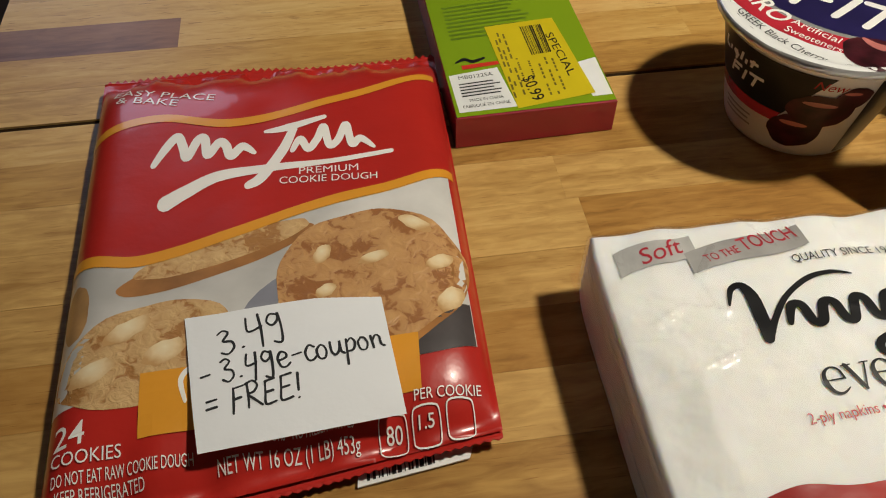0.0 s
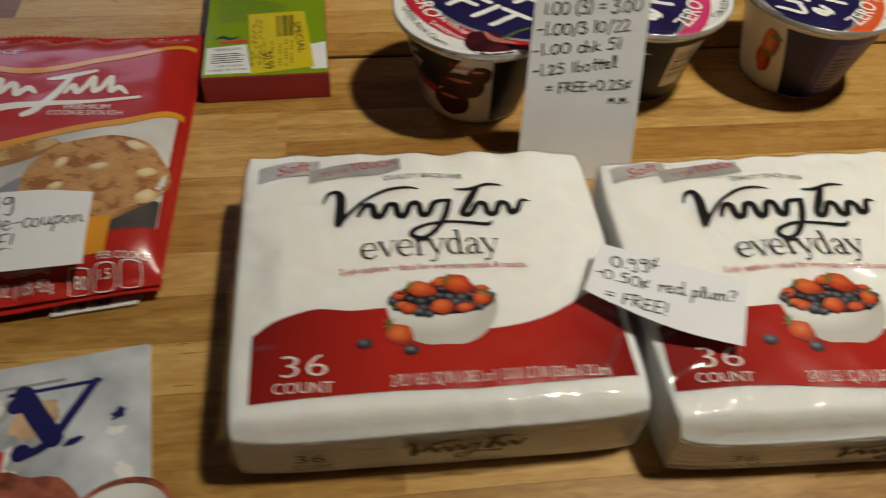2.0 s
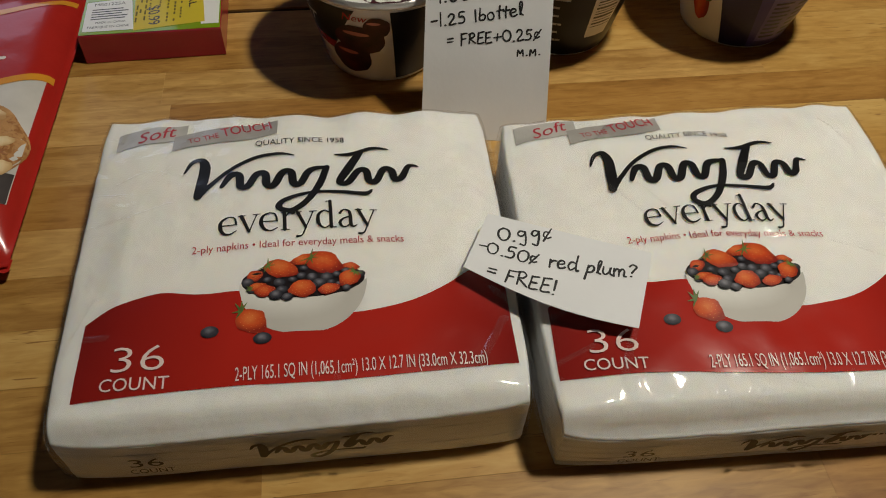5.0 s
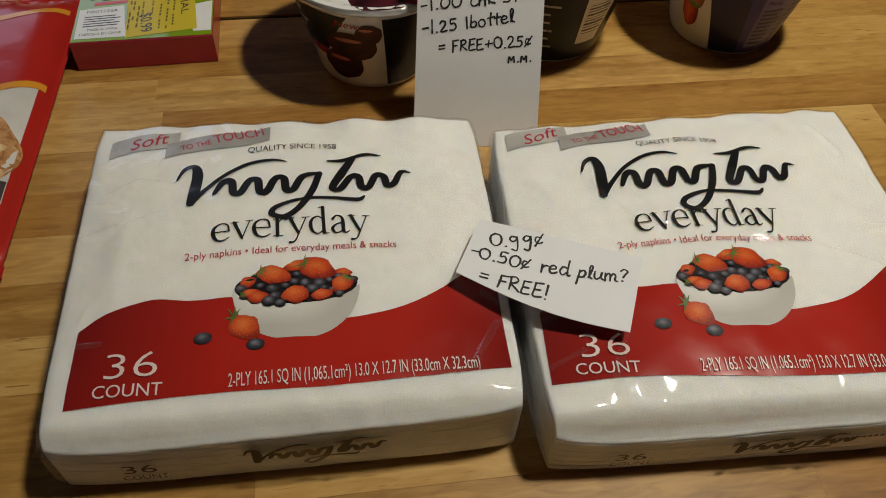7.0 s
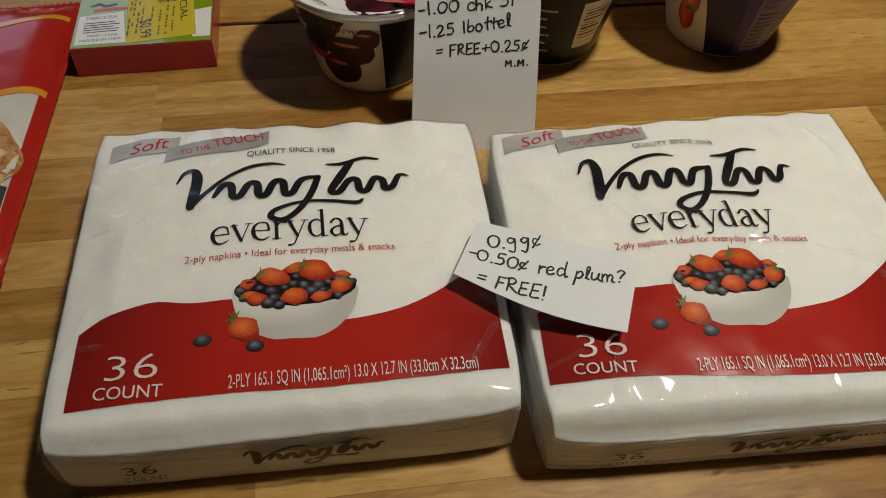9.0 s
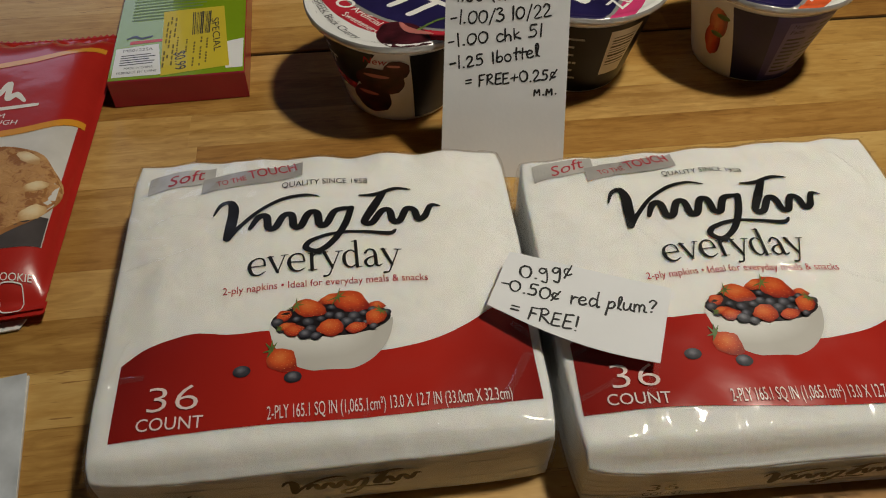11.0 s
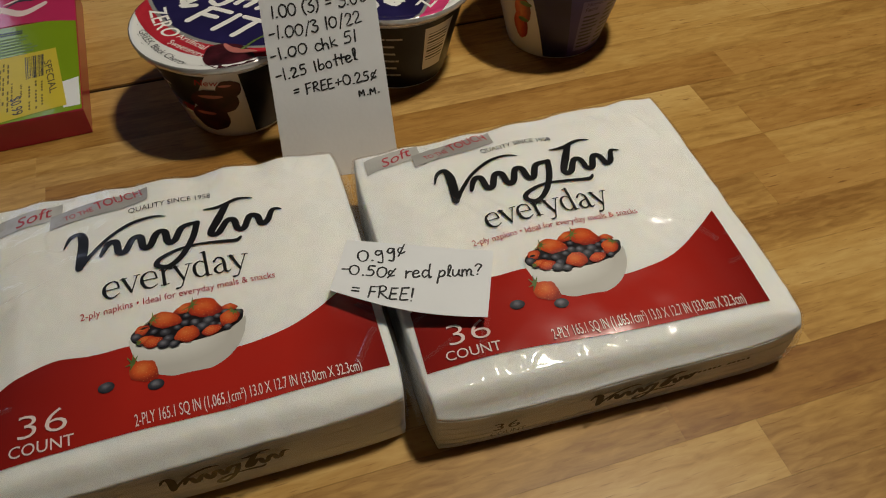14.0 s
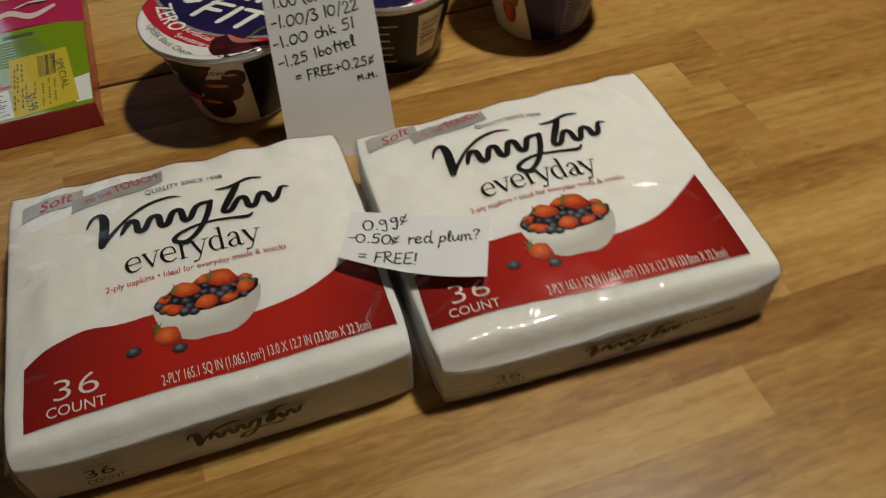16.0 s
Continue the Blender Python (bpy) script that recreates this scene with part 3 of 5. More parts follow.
def front_surface(body, wide, low, back):
    def surf(u, w, off=0.0):
        s = u / wide
        x, y = corner_mix(body, s, 0.0)
        d = Vector((body[1][1] - body[0][1], body[0][0] - body[1][0])).normalized()
        mid = Vector(corner_mix(body, 0.5, 0.5))
        out = 0.0039 * abs((Vector((x, y)) - mid).normalized().dot(d)) + 0.1 * off - back * max(0.0, 1 - w / 0.0362) ** 1.4
        return (x + d.x * out, y + d.y * out, w * (low[0] + (low[1] - low[0]) * s) / 0.0362)
    return surf


def rounded(c, s, t):
    """A place in the pack's outline, with softened corners."""
    a, b = 2 * s - 1, 2 * t - 1
    a, b = a * (1 - 0.022 * abs(b) ** 9), b * (1 - 0.022 * abs(a) ** 9)
    return corner_mix(c, (a + 1) / 2, (b + 1) / 2)


def rim_loop(n):
    """Steps round the outline, against the clock."""
    return [(i / n, 0.0) for i in range(n)] + [(1.0, j / n) for j in range(n)] + [(1 - i / n, 1.0) for i in range(n)] + [(0.0, 1 - j / n) for j in range(n)]


def skirt(c, top_z, seed, rings, n, back):
    """Upright turns round the outline; rings: how far out, how high and how slack each turn lies; back: how far the foot of the front stands back."""
    mid = Vector(corner_mix(c, 0.5, 0.5))
    turns = []
    for out, z, slack in rings:
        turn = []
        for s, t in rim_loop(n):
            x, y = rounded(c, s, t)
            d = (Vector((x, y)) - mid).normalized()
            q = Vector((x * 55, y * 55, seed + z * 60))
            o, k = out + slack * noise.noise(q) - back * max(0.0, 1 - z / 0.0362) ** 1.4 * max(0.0, 1 - 4 * t), top_z(x, y) / 0.0362
            turn.append((x + d.x * o, y + d.y * o, max(0.0006, k * z + 0.3 * slack * noise.noise(q * 1.7))))
        turns.append(turn)
    return turns


def bands(turns, first=0):
    m = len(turns[0])
    return [(first + r * m + i, first + (r + 1) * m + i, first + (r + 1) * m + (i + 1) % m, first + r * m + (i + 1) % m) for r in range(len(turns) - 1) for i in range(m)]


def wrapped(c, height, seed, rings, back, sink=None, n=56):
    """A cushioned top and upright sides."""
    verts, faces = [], []
    for i in range(n + 1):
        for j in range(n + 1):
            x, y = rounded(c, i / n, j / n)
            verts.append((x, y, height(x, y) - (sink(i / n, j / n) + 0.00014 * noise.noise(Vector((x * 110, y * 110, 2))) if sink else 0.0)))
    for i in range(n):
        for j in range(n):
            k = i * (n + 1) + j
            faces.append((k, k + n + 1, k + n + 2, k + 1))
    loop = [round(s * n) * (n + 1) + round(t * n) for s, t in rim_loop(n)]
    turns = skirt(c, height, seed, rings, n, back)
    first, m = len(verts), len(loop)
    faces += [(loop[i], first + i, first + (i + 1) % m, loop[(i + 1) % m]) for i in range(m)] + bands(turns, first)
    for turn in turns:
        verts += turn
    return verts, faces


def napkins(c, height, seed, gap, back, loose, pack):
    """Folded napkins in a pressed pile under the slack film, each with its own soft edge."""
    rng = random.Random(seed)
    sink = lambda s, t: 0.0001 + gap * min(1.0, 7 * min(s, 1 - s, t, 1 - t)) ** 1.5
    smooth(part("napkin", wrapped(c, height, seed, [(0.0005, 0.0358, 0.0001), (0.0012, 0.0350, 0.0002), (0.0015, 0.0340, 0.0003), (0.0012, 0.0334, 0.0002)], back, sink, 80), "napkin", pack, "white folded paper napkin"))
    z = 0.0335
    while z > 0.003:
        high, o = rng.uniform(0.0020, 0.0036), 0.0015 + rng.uniform(-loose, loose)
        turns = skirt(c, height, seed + z * 900, [(o - loose, z, 0.0003), (o, z - 0.25 * high, 0.0003), (o, z - 0.75 * high, 0.0003), (o - loose, z - high, 0.0003), (o - 0.004, z - high, 0.0), (o - 0.004, z, 0.0), (o - loose, z, 0.0003)], 56, back)
        smooth(part("napkin", ([p for turn in turns for p in turn], bands(turns)), "napkin", pack))
        z -= high


def creases(seed, lines):
    """Sharp folds in the slack wrap: height above the cushion at (s, t)."""
    rng = random.Random(seed)
    segs = [(a, b, 0.0019) for line in lines for a, b in zip(line, line[1:])]
    for _ in range(20):
        side, q, run = rng.randrange(4), rng.uniform(0.05, 0.95), rng.uniform(0.04, 0.10)
        skew = rng.uniform(-0.06, 0.06)
        a, b = ((q, 0.0), (q + skew, run)) if side == 0 else ((1.0, q), (1 - run, q + skew)) if side == 1 else ((q, 1.0), (q + skew, 1 - run)) if side == 2 else ((0.0, q), (run, q + skew))
        segs.append((a, b, rng.uniform(0.0006, 0.0012)))

    def lift(s, t):
        best = 0.0
        for (ax, ay), (bx, by), h in segs:
            dx, dy = bx - ax, by - ay
            q = ((s - ax) * dx + (t - ay) * dy) / (dx * dx + dy * dy)
            q = 0.0 if q < 0 else 1.0 if q > 1 else q
            d = math.hypot(s - ax - q * dx, t - ay - q * dy) / 0.011
            if d < 1:
                best = max(best, h * (1 - d) ** 1.2)
        return best
    return lift


def film_shell(c, height, seed, lines, back):
    """The clear wrap: the cushioned top with its folds, and slack sides down to the table."""
    lift = creases(seed, lines)
    c0, ex, ey = Vector(c[0]), Vector(c[1]) - Vector(c[0]), Vector(c[3]) - Vector(c[0])
    det = ex.x * ey.y - ex.y * ey.x

    def top(x, y):
        d = Vector((x, y)) - c0
        return height(x, y) + lift((d.x * ey.y - d.y * ey.x) / det, (ex.x * d.y - ex.y * d.x) / det)
    return wrapped(c, top, seed, ((0.0016, 0.0362, 0.0004), (0.0028, 0.0345, 0.0008), (0.0034, 0.029, 0.0012), (0.0037, 0.020, 0.0014), (0.0036, 0.010, 0.0012), (0.0022, 0.0012, 0.0006)), back, n=150)


def script_mark(at, w):
    """A brush-drawn emblem: a checked sweep, a rolling wave, a looped tail and a crossed bar. at(x, y) places it; w scales its line."""
    P = lambda *q: [at(*p) for p in q]
    return mesh_join(
        stroke(P((0.00, 0.70), (0.025, 0.88), (0.065, 0.92), (0.085, 0.78), (0.085, 0.52), (0.078, 0.28)), [0.2 * w, 0.6 * w, 0.9 * w, 1.3 * w, 1.35 * w, 1.0 * w]),
        stroke(P((0.078, 0.28), (0.13, 0.50), (0.20, 0.74), (0.30, 0.93), (0.39, 0.99), (0.46, 0.94)), [0.9 * w, 0.6 * w, 0.55 * w, 0.6 * w, 0.55 * w, 0.15 * w]),
        stroke(P((0.17, 0.42), (0.20, 0.62), (0.235, 0.62), (0.25, 0.42), (0.28, 0.42), (0.31, 0.62), (0.345, 0.62), (0.36, 0.42), (0.39, 0.42), (0.42, 0.64), (0.455, 0.64), (0.47, 0.44), (0.50, 0.44), (0.535, 0.66), (0.60, 0.70)), [0.5 * w] + [0.95 * w] * 13 + [0.6 * w]),
        stroke(P((0.605, 0.70), (0.58, 0.40), (0.53, 0.12), (0.47, -0.02), (0.42, 0.04), (0.44, 0.16), (0.54, 0.26), (0.66, 0.26), (0.77, 0.22), (0.80, 0.28)), [0.8 * w, 0.9 * w, 0.8 * w, 0.7 * w, 0.8 * w, 0.7 * w, 0.5 * w, 0.5 * w, 0.7 * w, 0.3 * w]),
        stroke(P((0.64, 0.92), (0.71, 0.93), (0.80, 1.02), (0.87, 1.00)), [0.25 * w, 0.7 * w, 0.6 * w, 0.2 * w]),
        stroke(P((0.745, 0.94), (0.70, 0.68), (0.665, 0.44), (0.70, 0.42), (0.74, 0.62), (0.775, 0.62), (0.79, 0.44), (0.82, 0.44), (0.85, 0.64), (0.885, 0.62), (0.90, 0.46), (0.93, 0.50), (0.96, 0.70), (1.00, 0.69)), [0.9 * w, 1.15 * w] + [0.9 * w] * 10 + [0.7 * w, 0.2 * w]))


# Book letters with thick and thin strokes: the line of each stroke, its widths, and how far the next letter stands.
SERIF = {}
SERIF["e"] = (0.96, ("5,52 80,52", "7 7"), ("80,52 72,90 42,100 12,80 5,45 20,10 50,0 82,16", "10 9 8 14 20 16 10 4"))
SERIF["v"] = (0.98, ("8,98 46,4", "18 14"), ("46,2 83,98", "7 6"), ("-6,98 26,98", "6 6"), ("66,98 97,98", "6 6"))
SERIF["r"] = (0.74, ("20,98 20,2", "17 17"), ("2,2 42,2", "6 6"), ("4,95 20,98", "6 8"), ("20,65 40,93 62,93", "5 9 17"))
SERIF["y"] = (0.98, ("8,98 46,6", "18 14"), ("84,98 46,4 28,-36 5,-42", "6 7 8 15"), ("-6,98 26,98", "6 6"), ("66,98 99,98", "6 6"))
SERIF["d"] = (1.02, ("66,84 42,100 14,82 7,48 16,15 40,0 66,18", "7 8 14 18 14 8 7"), ("70,155 70,2", "16 16"), ("50,152 70,155", "6 8"), ("70,2 92,2", "6 6"))
SERIF["a"] = (0.94, ("12,80 32,100 56,90 62,60 62,14 74,0 90,10", "14 9 12 17 17 10 5"), ("62,60 30,50 10,28 20,4 40,2 62,20", "6 10 16 12 8 6"))


def book_word(word, a, b, high, bend=0.0):
    """A word in book letters on the line from a to b; high: the height of its small letters."""
    long = sum(SERIF[ch][0] for ch in word)
    a, b = Vector(a), Vector(b)
    ex = (b - a).normalized()
    ey, k, shapes, pen_x = Vector((-ex.y, ex.x)), (b - a).length / long, [], 0.0
    for ch in word:
        for line, widths in SERIF[ch][1:]:
            pts = []
            for pair in line.split():
                x, y = (float(v) / 100 for v in pair.split(","))
                q = (pen_x + x) / long
                pts.append(tuple(a + ex * (k * (pen_x + x)) + ey * (y * high + bend * 4 * q * (1 - q))))
            shapes.append(stroke(pts, [0.0088 * float(v) * high for v in widths.split()], 6))
        pen_x += SERIF[ch][0]
    return mesh_join(*shapes)


WAVE = knots((0.04, 0.29), (0.10, 0.332), (0.20, 0.362), (0.29, 0.350), (0.40, 0.348), (0.60, 0.275), (0.70, 0.282), (0.80, 0.315), (0.91, 0.391), (0.985, 0.455))
FOOT = knots((0.04, 0.092), (0.30, 0.104), (0.60, 0.100), (0.985, 0.117))


def napkin_pack(label, c, body, low, back, gap, seed, folds, dx=0.0, dy=0.0):
    wide = (Vector(c[1]) - Vector(c[0])).length
    deep = (Vector(c[3]) - Vector(c[0])).length
    height = pack_height(body, low, seed)
    top, front = pack_surface(c, wide, deep, height), front_surface(body, wide, low, back)
    pack = thing("napkin_pack", label, "napkins", "two packs of paper napkins")
    on = lambda s, t, off=0.0: top((s * (1 - 0.3 * dy) + dx) * wide, (t + dy * (0.11 + (1 - s) * (1 - 0.7 * t))) * deep, off)
    napkins(body, height, seed, gap, back, 0.00032 if dy else 0.00008, pack)
    wrap = "slack_film" if dy else "film"
    film = smooth(part("film_wrap", film_shell(body, height, seed, folds, back), wrap, pack, "clear crinkled plastic wrap"))
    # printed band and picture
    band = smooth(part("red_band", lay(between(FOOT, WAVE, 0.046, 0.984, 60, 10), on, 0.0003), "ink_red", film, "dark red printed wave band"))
    arch = lambda x: max(0.0, 1 - abs((x - 0.522) / 0.144) ** 2.3) ** 0.5
    side_y = lambda x: 0.372 - 0.148 * min(arch(x), 0.97)
    lip_y = lambda x: 0.372 - 0.052 * max(0.0, 1 - ((x - 0.522) / 0.144) ** 2) ** 0.5
    smooth(part("china_bowl", lay(between(side_y, lambda x: lip_y(x) + 0.02 * arch(x), 0.379, 0.665, 40, 6), on, 0.0006), "china", film, "printed white china bowl"))
    part("bowl_inside", lay(oval(0.522, 0.372, 0.139, 0.052, 0), on, 0.0008), "berry_gap", film)
    rng = random.Random(4)

    def fruit(x, y, rx, ry, turn, o, k, leafy):
        """A printed strawberry: blunt at one end, pointed at the other, with seeds and sometimes its leaves."""
        v, f = oval(0, 0, 1, 1, n=24, rings=3, wob=0.11, seed=k)
        ca, sa = math.cos(radians(turn)), math.sin(radians(turn))
        turned = lambda px, py: (x + ca * px * rx - sa * py * ry, y + sa * px * rx + ca * py * ry)
        b = part("strawberry", lay(([turned(px, py * (1 - 0.38 * max(0.0, px))) for px, py in v], f), on, o), ("strawberry", "strawberry_lit")[k % 2], film)
        dots = [turned(-0.7 + 0.28 * i + 0.1 * (j % 2), -0.6 + 0.3 * j) for i in range(6) for j in range(5) if (-0.7 + 0.28 * i) ** 2 + (-0.6 + 0.3 * j) ** 2 < 0.62]
        part("seed_dots", lay(mesh_join(*[oval(px, py, 0.0009, 0.0007, n=5, rings=1) for px, py in dots]), on, o + 0.00004), "seed", b)
        if leafy:
            part("calyx", lay(mesh_join(*[stroke([turned(-0.85, 0.0), turned(-0.95 + 0.5 * math.cos(d), 0.75 * math.sin(d))], [0.006, 0.001], 3) for d in (-2.2, -1.4, -0.6, 0.3, 1.0, 1.8)]), on, o + 0.00008), "leaf", b)

    def blue(x, y, r, o):
        part("blueberry", lay(oval(x, y, r, r * 0.86, n=14, rings=2, wob=0.06, seed=int(x * 900)), on, o), "blueberry", film)

    back = ((0.414, 0.390, 0.020, 0.016, 20, 0), (0.519, 0.430, 0.030, 0.017, 200, 0), (0.631, 0.405, 0.020, 0.013, -15, 0), (0.473, 0.405, 0.040, 0.029, -22, 1), (0.571, 0.419, 0.043, 0.037, -28, 1))
    for k, (x, y, rx, ry, turn, leafy) in enumerate(back):
        fruit(x, y, rx, ry, turn, 0.0010 + 0.00014 * k, k, leafy)
    berries = ((120, 215, 34), (140, 253, 27), (225, 207, 24), (360, 213, 24), (420, 155, 24), (410, 195, 28), (290, 225, 33), (600, 192, 25), (650, 175, 28), (465, 205, 32), (545, 207, 37), (568, 234, 23), (505, 236, 36), (725, 195, 30), (305, 262, 32), (470, 250, 26), (610, 245, 20))
    for k, (px, py, r) in enumerate(berries):
        blue(0.348 + 0.000417 * px, 0.487 - 0.000548 * py, 0.00042 * r, 0.0018 + 0.00003 * k)
    near = ((0.421, 0.355, 0.022, 0.011, 10, 1), (0.438, 0.342, 0.025, 0.016, 5, 0), (0.519, 0.342, 0.030, 0.027, 190, 0), (0.581, 0.339, 0.025, 0.016, 15, 0), (0.625, 0.367, 0.027, 0.024, 235, 1))
    for k, (x, y, rx, ry, turn, leafy) in enumerate(near):
        fruit(x, y, rx, ry, turn, 0.0026 + 0.00014 * k, k + 5, leafy)
    for k, (px, py, r) in enumerate(((275, 290, 38), (335, 304, 30), (650, 270, 24))):
        blue(0.348 + 0.000417 * px, 0.487 - 0.000548 * py, 0.00042 * r, 0.0036 + 0.00003 * k)
    fruit(0.411, 0.262, 0.037, 0.034, -50, 0.0011, 1, 0)
    part("calyx", lay(mesh_join(*[stroke([(0.386, 0.292), (0.386 + 0.020 * math.cos(d), 0.294 + 0.026 * math.sin(d))], [0.008, 0.001], 3) for d in (0.9, 1.5, 2.3, 3.4, 4.2)]), on, 0.0016), "leaf", film)
    for x, y in ((0.321, 0.240), (0.434, 0.216)):
        part("blueberry", lay(oval(x, y, 0.020, 0.0155, n=18, rings=2), on, 0.0013), "blueberry", film)
    # ribbon
    part("ribbon", lay(between(lambda x: 0.866 + 0.27 * (x - 0.036) + 0.006 * math.sin((x - 0.036) * 34), lambda x: 0.936 + 0.26 * (x - 0.036) + 0.010 * math.sin((x - 0.036) * 30), 0.036, 0.212, 20, 4), on, 0.0005), "ink_silver", film, "silver printed ribbon")
    part("ribbon", lay(between(lambda x: 0.850 + 0.23 * (x - 0.18) + 0.008 * math.sin((x - 0.18) * 22), lambda x: 0.915 + 0.235 * (x - 0.18) + 0.008 * math.sin((x - 0.18) * 22), 0.182, 0.450, 24, 4), on, 0.0007), "ink_silver_dark", film, "silver printed ribbon")
    part("ribbon_line", lay(lettering("Soft", (0.090, 0.893), (0.192, 0.922), 0.046, 0.0, 0.38), on, 0.0010), "ink_rose", film)
    part("ribbon_line", lay(lettering("TO THE", (0.222, 0.882), (0.300, 0.902), 0.022, 0.006), on, 0.0010), "ink_rose", film)
    part("ribbon_line", lay(lettering("TOUCH", (0.308, 0.904), (0.436, 0.935), 0.038, 0.008), on, 0.0010), "ink_rose", film)
    part("printed_line", lay(lettering("QUALITY SINCE 1958", (0.395, 0.857), (0.625, 0.857), 0.022, 0.002, bend=0.008), on, 0.0008), "ink_black", film)
    part("emblem", lay(script_mark(lambda x, y: (0.215 + 0.59 * x + 0.01 * y, 0.600 + 0.225 * y), 0.0215), on, 0.0008), "ink_black", film, "black brush-drawn emblem")
    part("printed_line", lay(book_word("everyday", (0.324, 0.522), (0.700, 0.532), 0.058, 0.006), on, 0.0008), "ink_black", film)
    part("printed_line", lay(lettering("2-ply napkins \u2022 Ideal for everyday meals & snacks", (0.265, 0.470), (0.758, 0.477), 0.022, 0.004, bend=0.006), on, 0.0006), "ink_rose", film)
    part("printed_line", lay(lettering("36", (0.121, 0.156), (0.230, 0.156), 0.064, -0.012), on, 0.0022), "ink_pink", film)
    part("printed_line", lay(lettering("COUNT", (0.102, 0.112), (0.243, 0.110), 0.030, 0.003), on, 0.0022), "ink_pink", film)
    part("printed_line", lay(lettering("2-PLY 165.1 SQ IN (1,065.1cm\u00b2) 13.0 X 12.7 IN (33.0cm X 32.3cm)", (0.380, 0.112), (0.915, 0.118), 0.032, 0.0), on, 0.0022), "ink_pink", film)
    # front face
    part("emblem", lay(script_mark(lambda x, y: (wide * (0.40 + 0.30 * x), 0.0145 + 0.018 * y), 0.0027), front, 0.0022), "bronze", film, "bronze brush-drawn emblem")
    part("printed_line", lay(lettering("36", (wide * 0.145, 0.0185), (wide * 0.215, 0.0185), 0.008), front, 0.0022), "bronze", film)
    part("printed_line", lay(lettering("COUNT", (wide * 0.138, 0.0115), (wide * 0.232, 0.0115), 0.0045), front, 0.0022), "bronze", film)
    if seed == 8:
        part("lot_code", lay(mesh_join(*[quad_flat((wide * (0.63 + 0.014 * i), 0.0255), (wide * (0.639 + 0.014 * i), 0.0255), (wide * (0.639 + 0.014 * i), 0.0275), (wide * (0.63 + 0.014 * i), 0.0275), 1, 1) for i in range(16) if i % 6 != 4]), front, 0.0022), "bronze", film)
    # slack fin of the wrap, sticking out past the end seams
    for side in (0, 1):
        verts, faces, m = [], [], 44
        for i in range(m + 1):
            t = 0.03 + 0.94 * i / m
            x, y = corner_mix(body, side, t)
            rise = height(x, y) / 0.0362
            d = (Vector(body[1]) - Vector(body[0])).normalized() * (1 if side else -1)
            for j in range(4):
                q = j / 3
                w = (0.0055 + 0.0025 * noise.noise(Vector((t * 9, seed, side)))) * q
                z = 0.030 - 0.010 * q + 0.0030 * q * noise.noise(Vector((t * 22, seed + 3, side)))
                verts.append((x + d.x * (0.001 + w), y + d.y * (0.001 + w), z * rise))
        for i in range(m):
            for j in range(3):
                k = i * 4 + j
                faces.append((k, k + 4, k + 5, k + 1))
        smooth(part("film_fin", (verts, faces), wrap, film, "clear crinkled end fin"))
    return pack, top, wide, deep


PACK_A = ((0.393, 0.257), (0.564, 0.2925), (0.5315, 0.453), (0.357, 0.421))
PACK_B = ((0.5705, 0.275), (0.744, 0.3095), (0.7175, 0.4835), (0.543, 0.445))
BODY_A = ((0.3925, 0.2600), (0.5635, 0.2965), (0.5315, 0.453), (0.357, 0.421))
BODY_B = ((0.5750, 0.2865), (0.7475, 0.3190), (0.7192, 0.4850), (0.543, 0.445))
FOLDS_A = (((0.06, 0.72), (0.13, 0.76), (0.22, 0.73)), ((0.12, 0.60), (0.20, 0.63)), ((0.25, 0.92), (0.18, 0.82), (0.20, 0.70)), ((0.02, 0.22), (0.06, 0.34)), ((0.90, 0.10), (0.97, 0.22)))
FOLDS_B = (((0.30, 0.98), (0.23, 0.86), (0.22, 0.74), (0.30, 0.58)), ((0.31, 0.70), (0.38, 0.57)), ((0.55, 0.66), (0.58, 0.52), (0.66, 0.46)), ((0.20, 0.24), (0.15, 0.12), (0.16, 0.05)), ((0.40, 0.02), (0.46, 0.09), (0.55, 0.04)), ((0.74, 0.46), (0.86, 0.40), (0.90, 0.33)), ((0.90, 0.96), (0.95, 0.84)))
pack_a = napkin_pack("film-wrapped pack of white paper napkins with dark red band", PACK_A, BODY_A, (0.0285, 0.0330), 0.0006, 0.0001, 3, FOLDS_A)
pack_b = napkin_pack("film-wrapped napkin pack with slack crinkled wrap, red band", PACK_B, BODY_B, (0.0245, 0.0282), 0.0010, 0.0003, 8, FOLDS_B, -0.004, 0.075)

# ---- cookie dough bag ----
BAG = ((0.177, 0.297), (0.328, 0.351), (0.2855, 0.565), (0.116, 0.530))

EDGE = 0.018


def bag_top(s, t, off=0.0):
    x, y = corner_mix(BAG, s, t)
    s = min(1.0, max(0.0, (s - EDGE) / (1 - EDGE)))
    z = 0.0090 + 0.0145 * hump(s, 12) ** 0.8 * hump(min(1.0, max(0.0, (t - 0.02) / 0.95)), 9)
    ends = max(0.0, abs(2 * t - 1) - 0.72) / 0.28
    z += (0.0019 * ends * math.sin(s * 31 + 3 * t) + 0.0022 * ends * noise.noise(Vector((s * 14, t * 6, 1)))) * hump(s, 6) * hump(t, 40)
    z += 0.0006 * noise.noise(Vector((s * 7, t * 9, 4))) * hump(s, 6)
    # sharp puckers gathered by the end seals
    pucker = max(0.0, 0.35 - abs(noise.noise(Vector((s * 17 + 2 * t, t * 5, 9))))) / 0.35
    z += 0.0026 * (t > 0.5) * min(1.0, ends * 1.4) ** 2 * pucker ** 2 * hump(s, 8) * hump(t, 40)
    return (x, y, z + off)


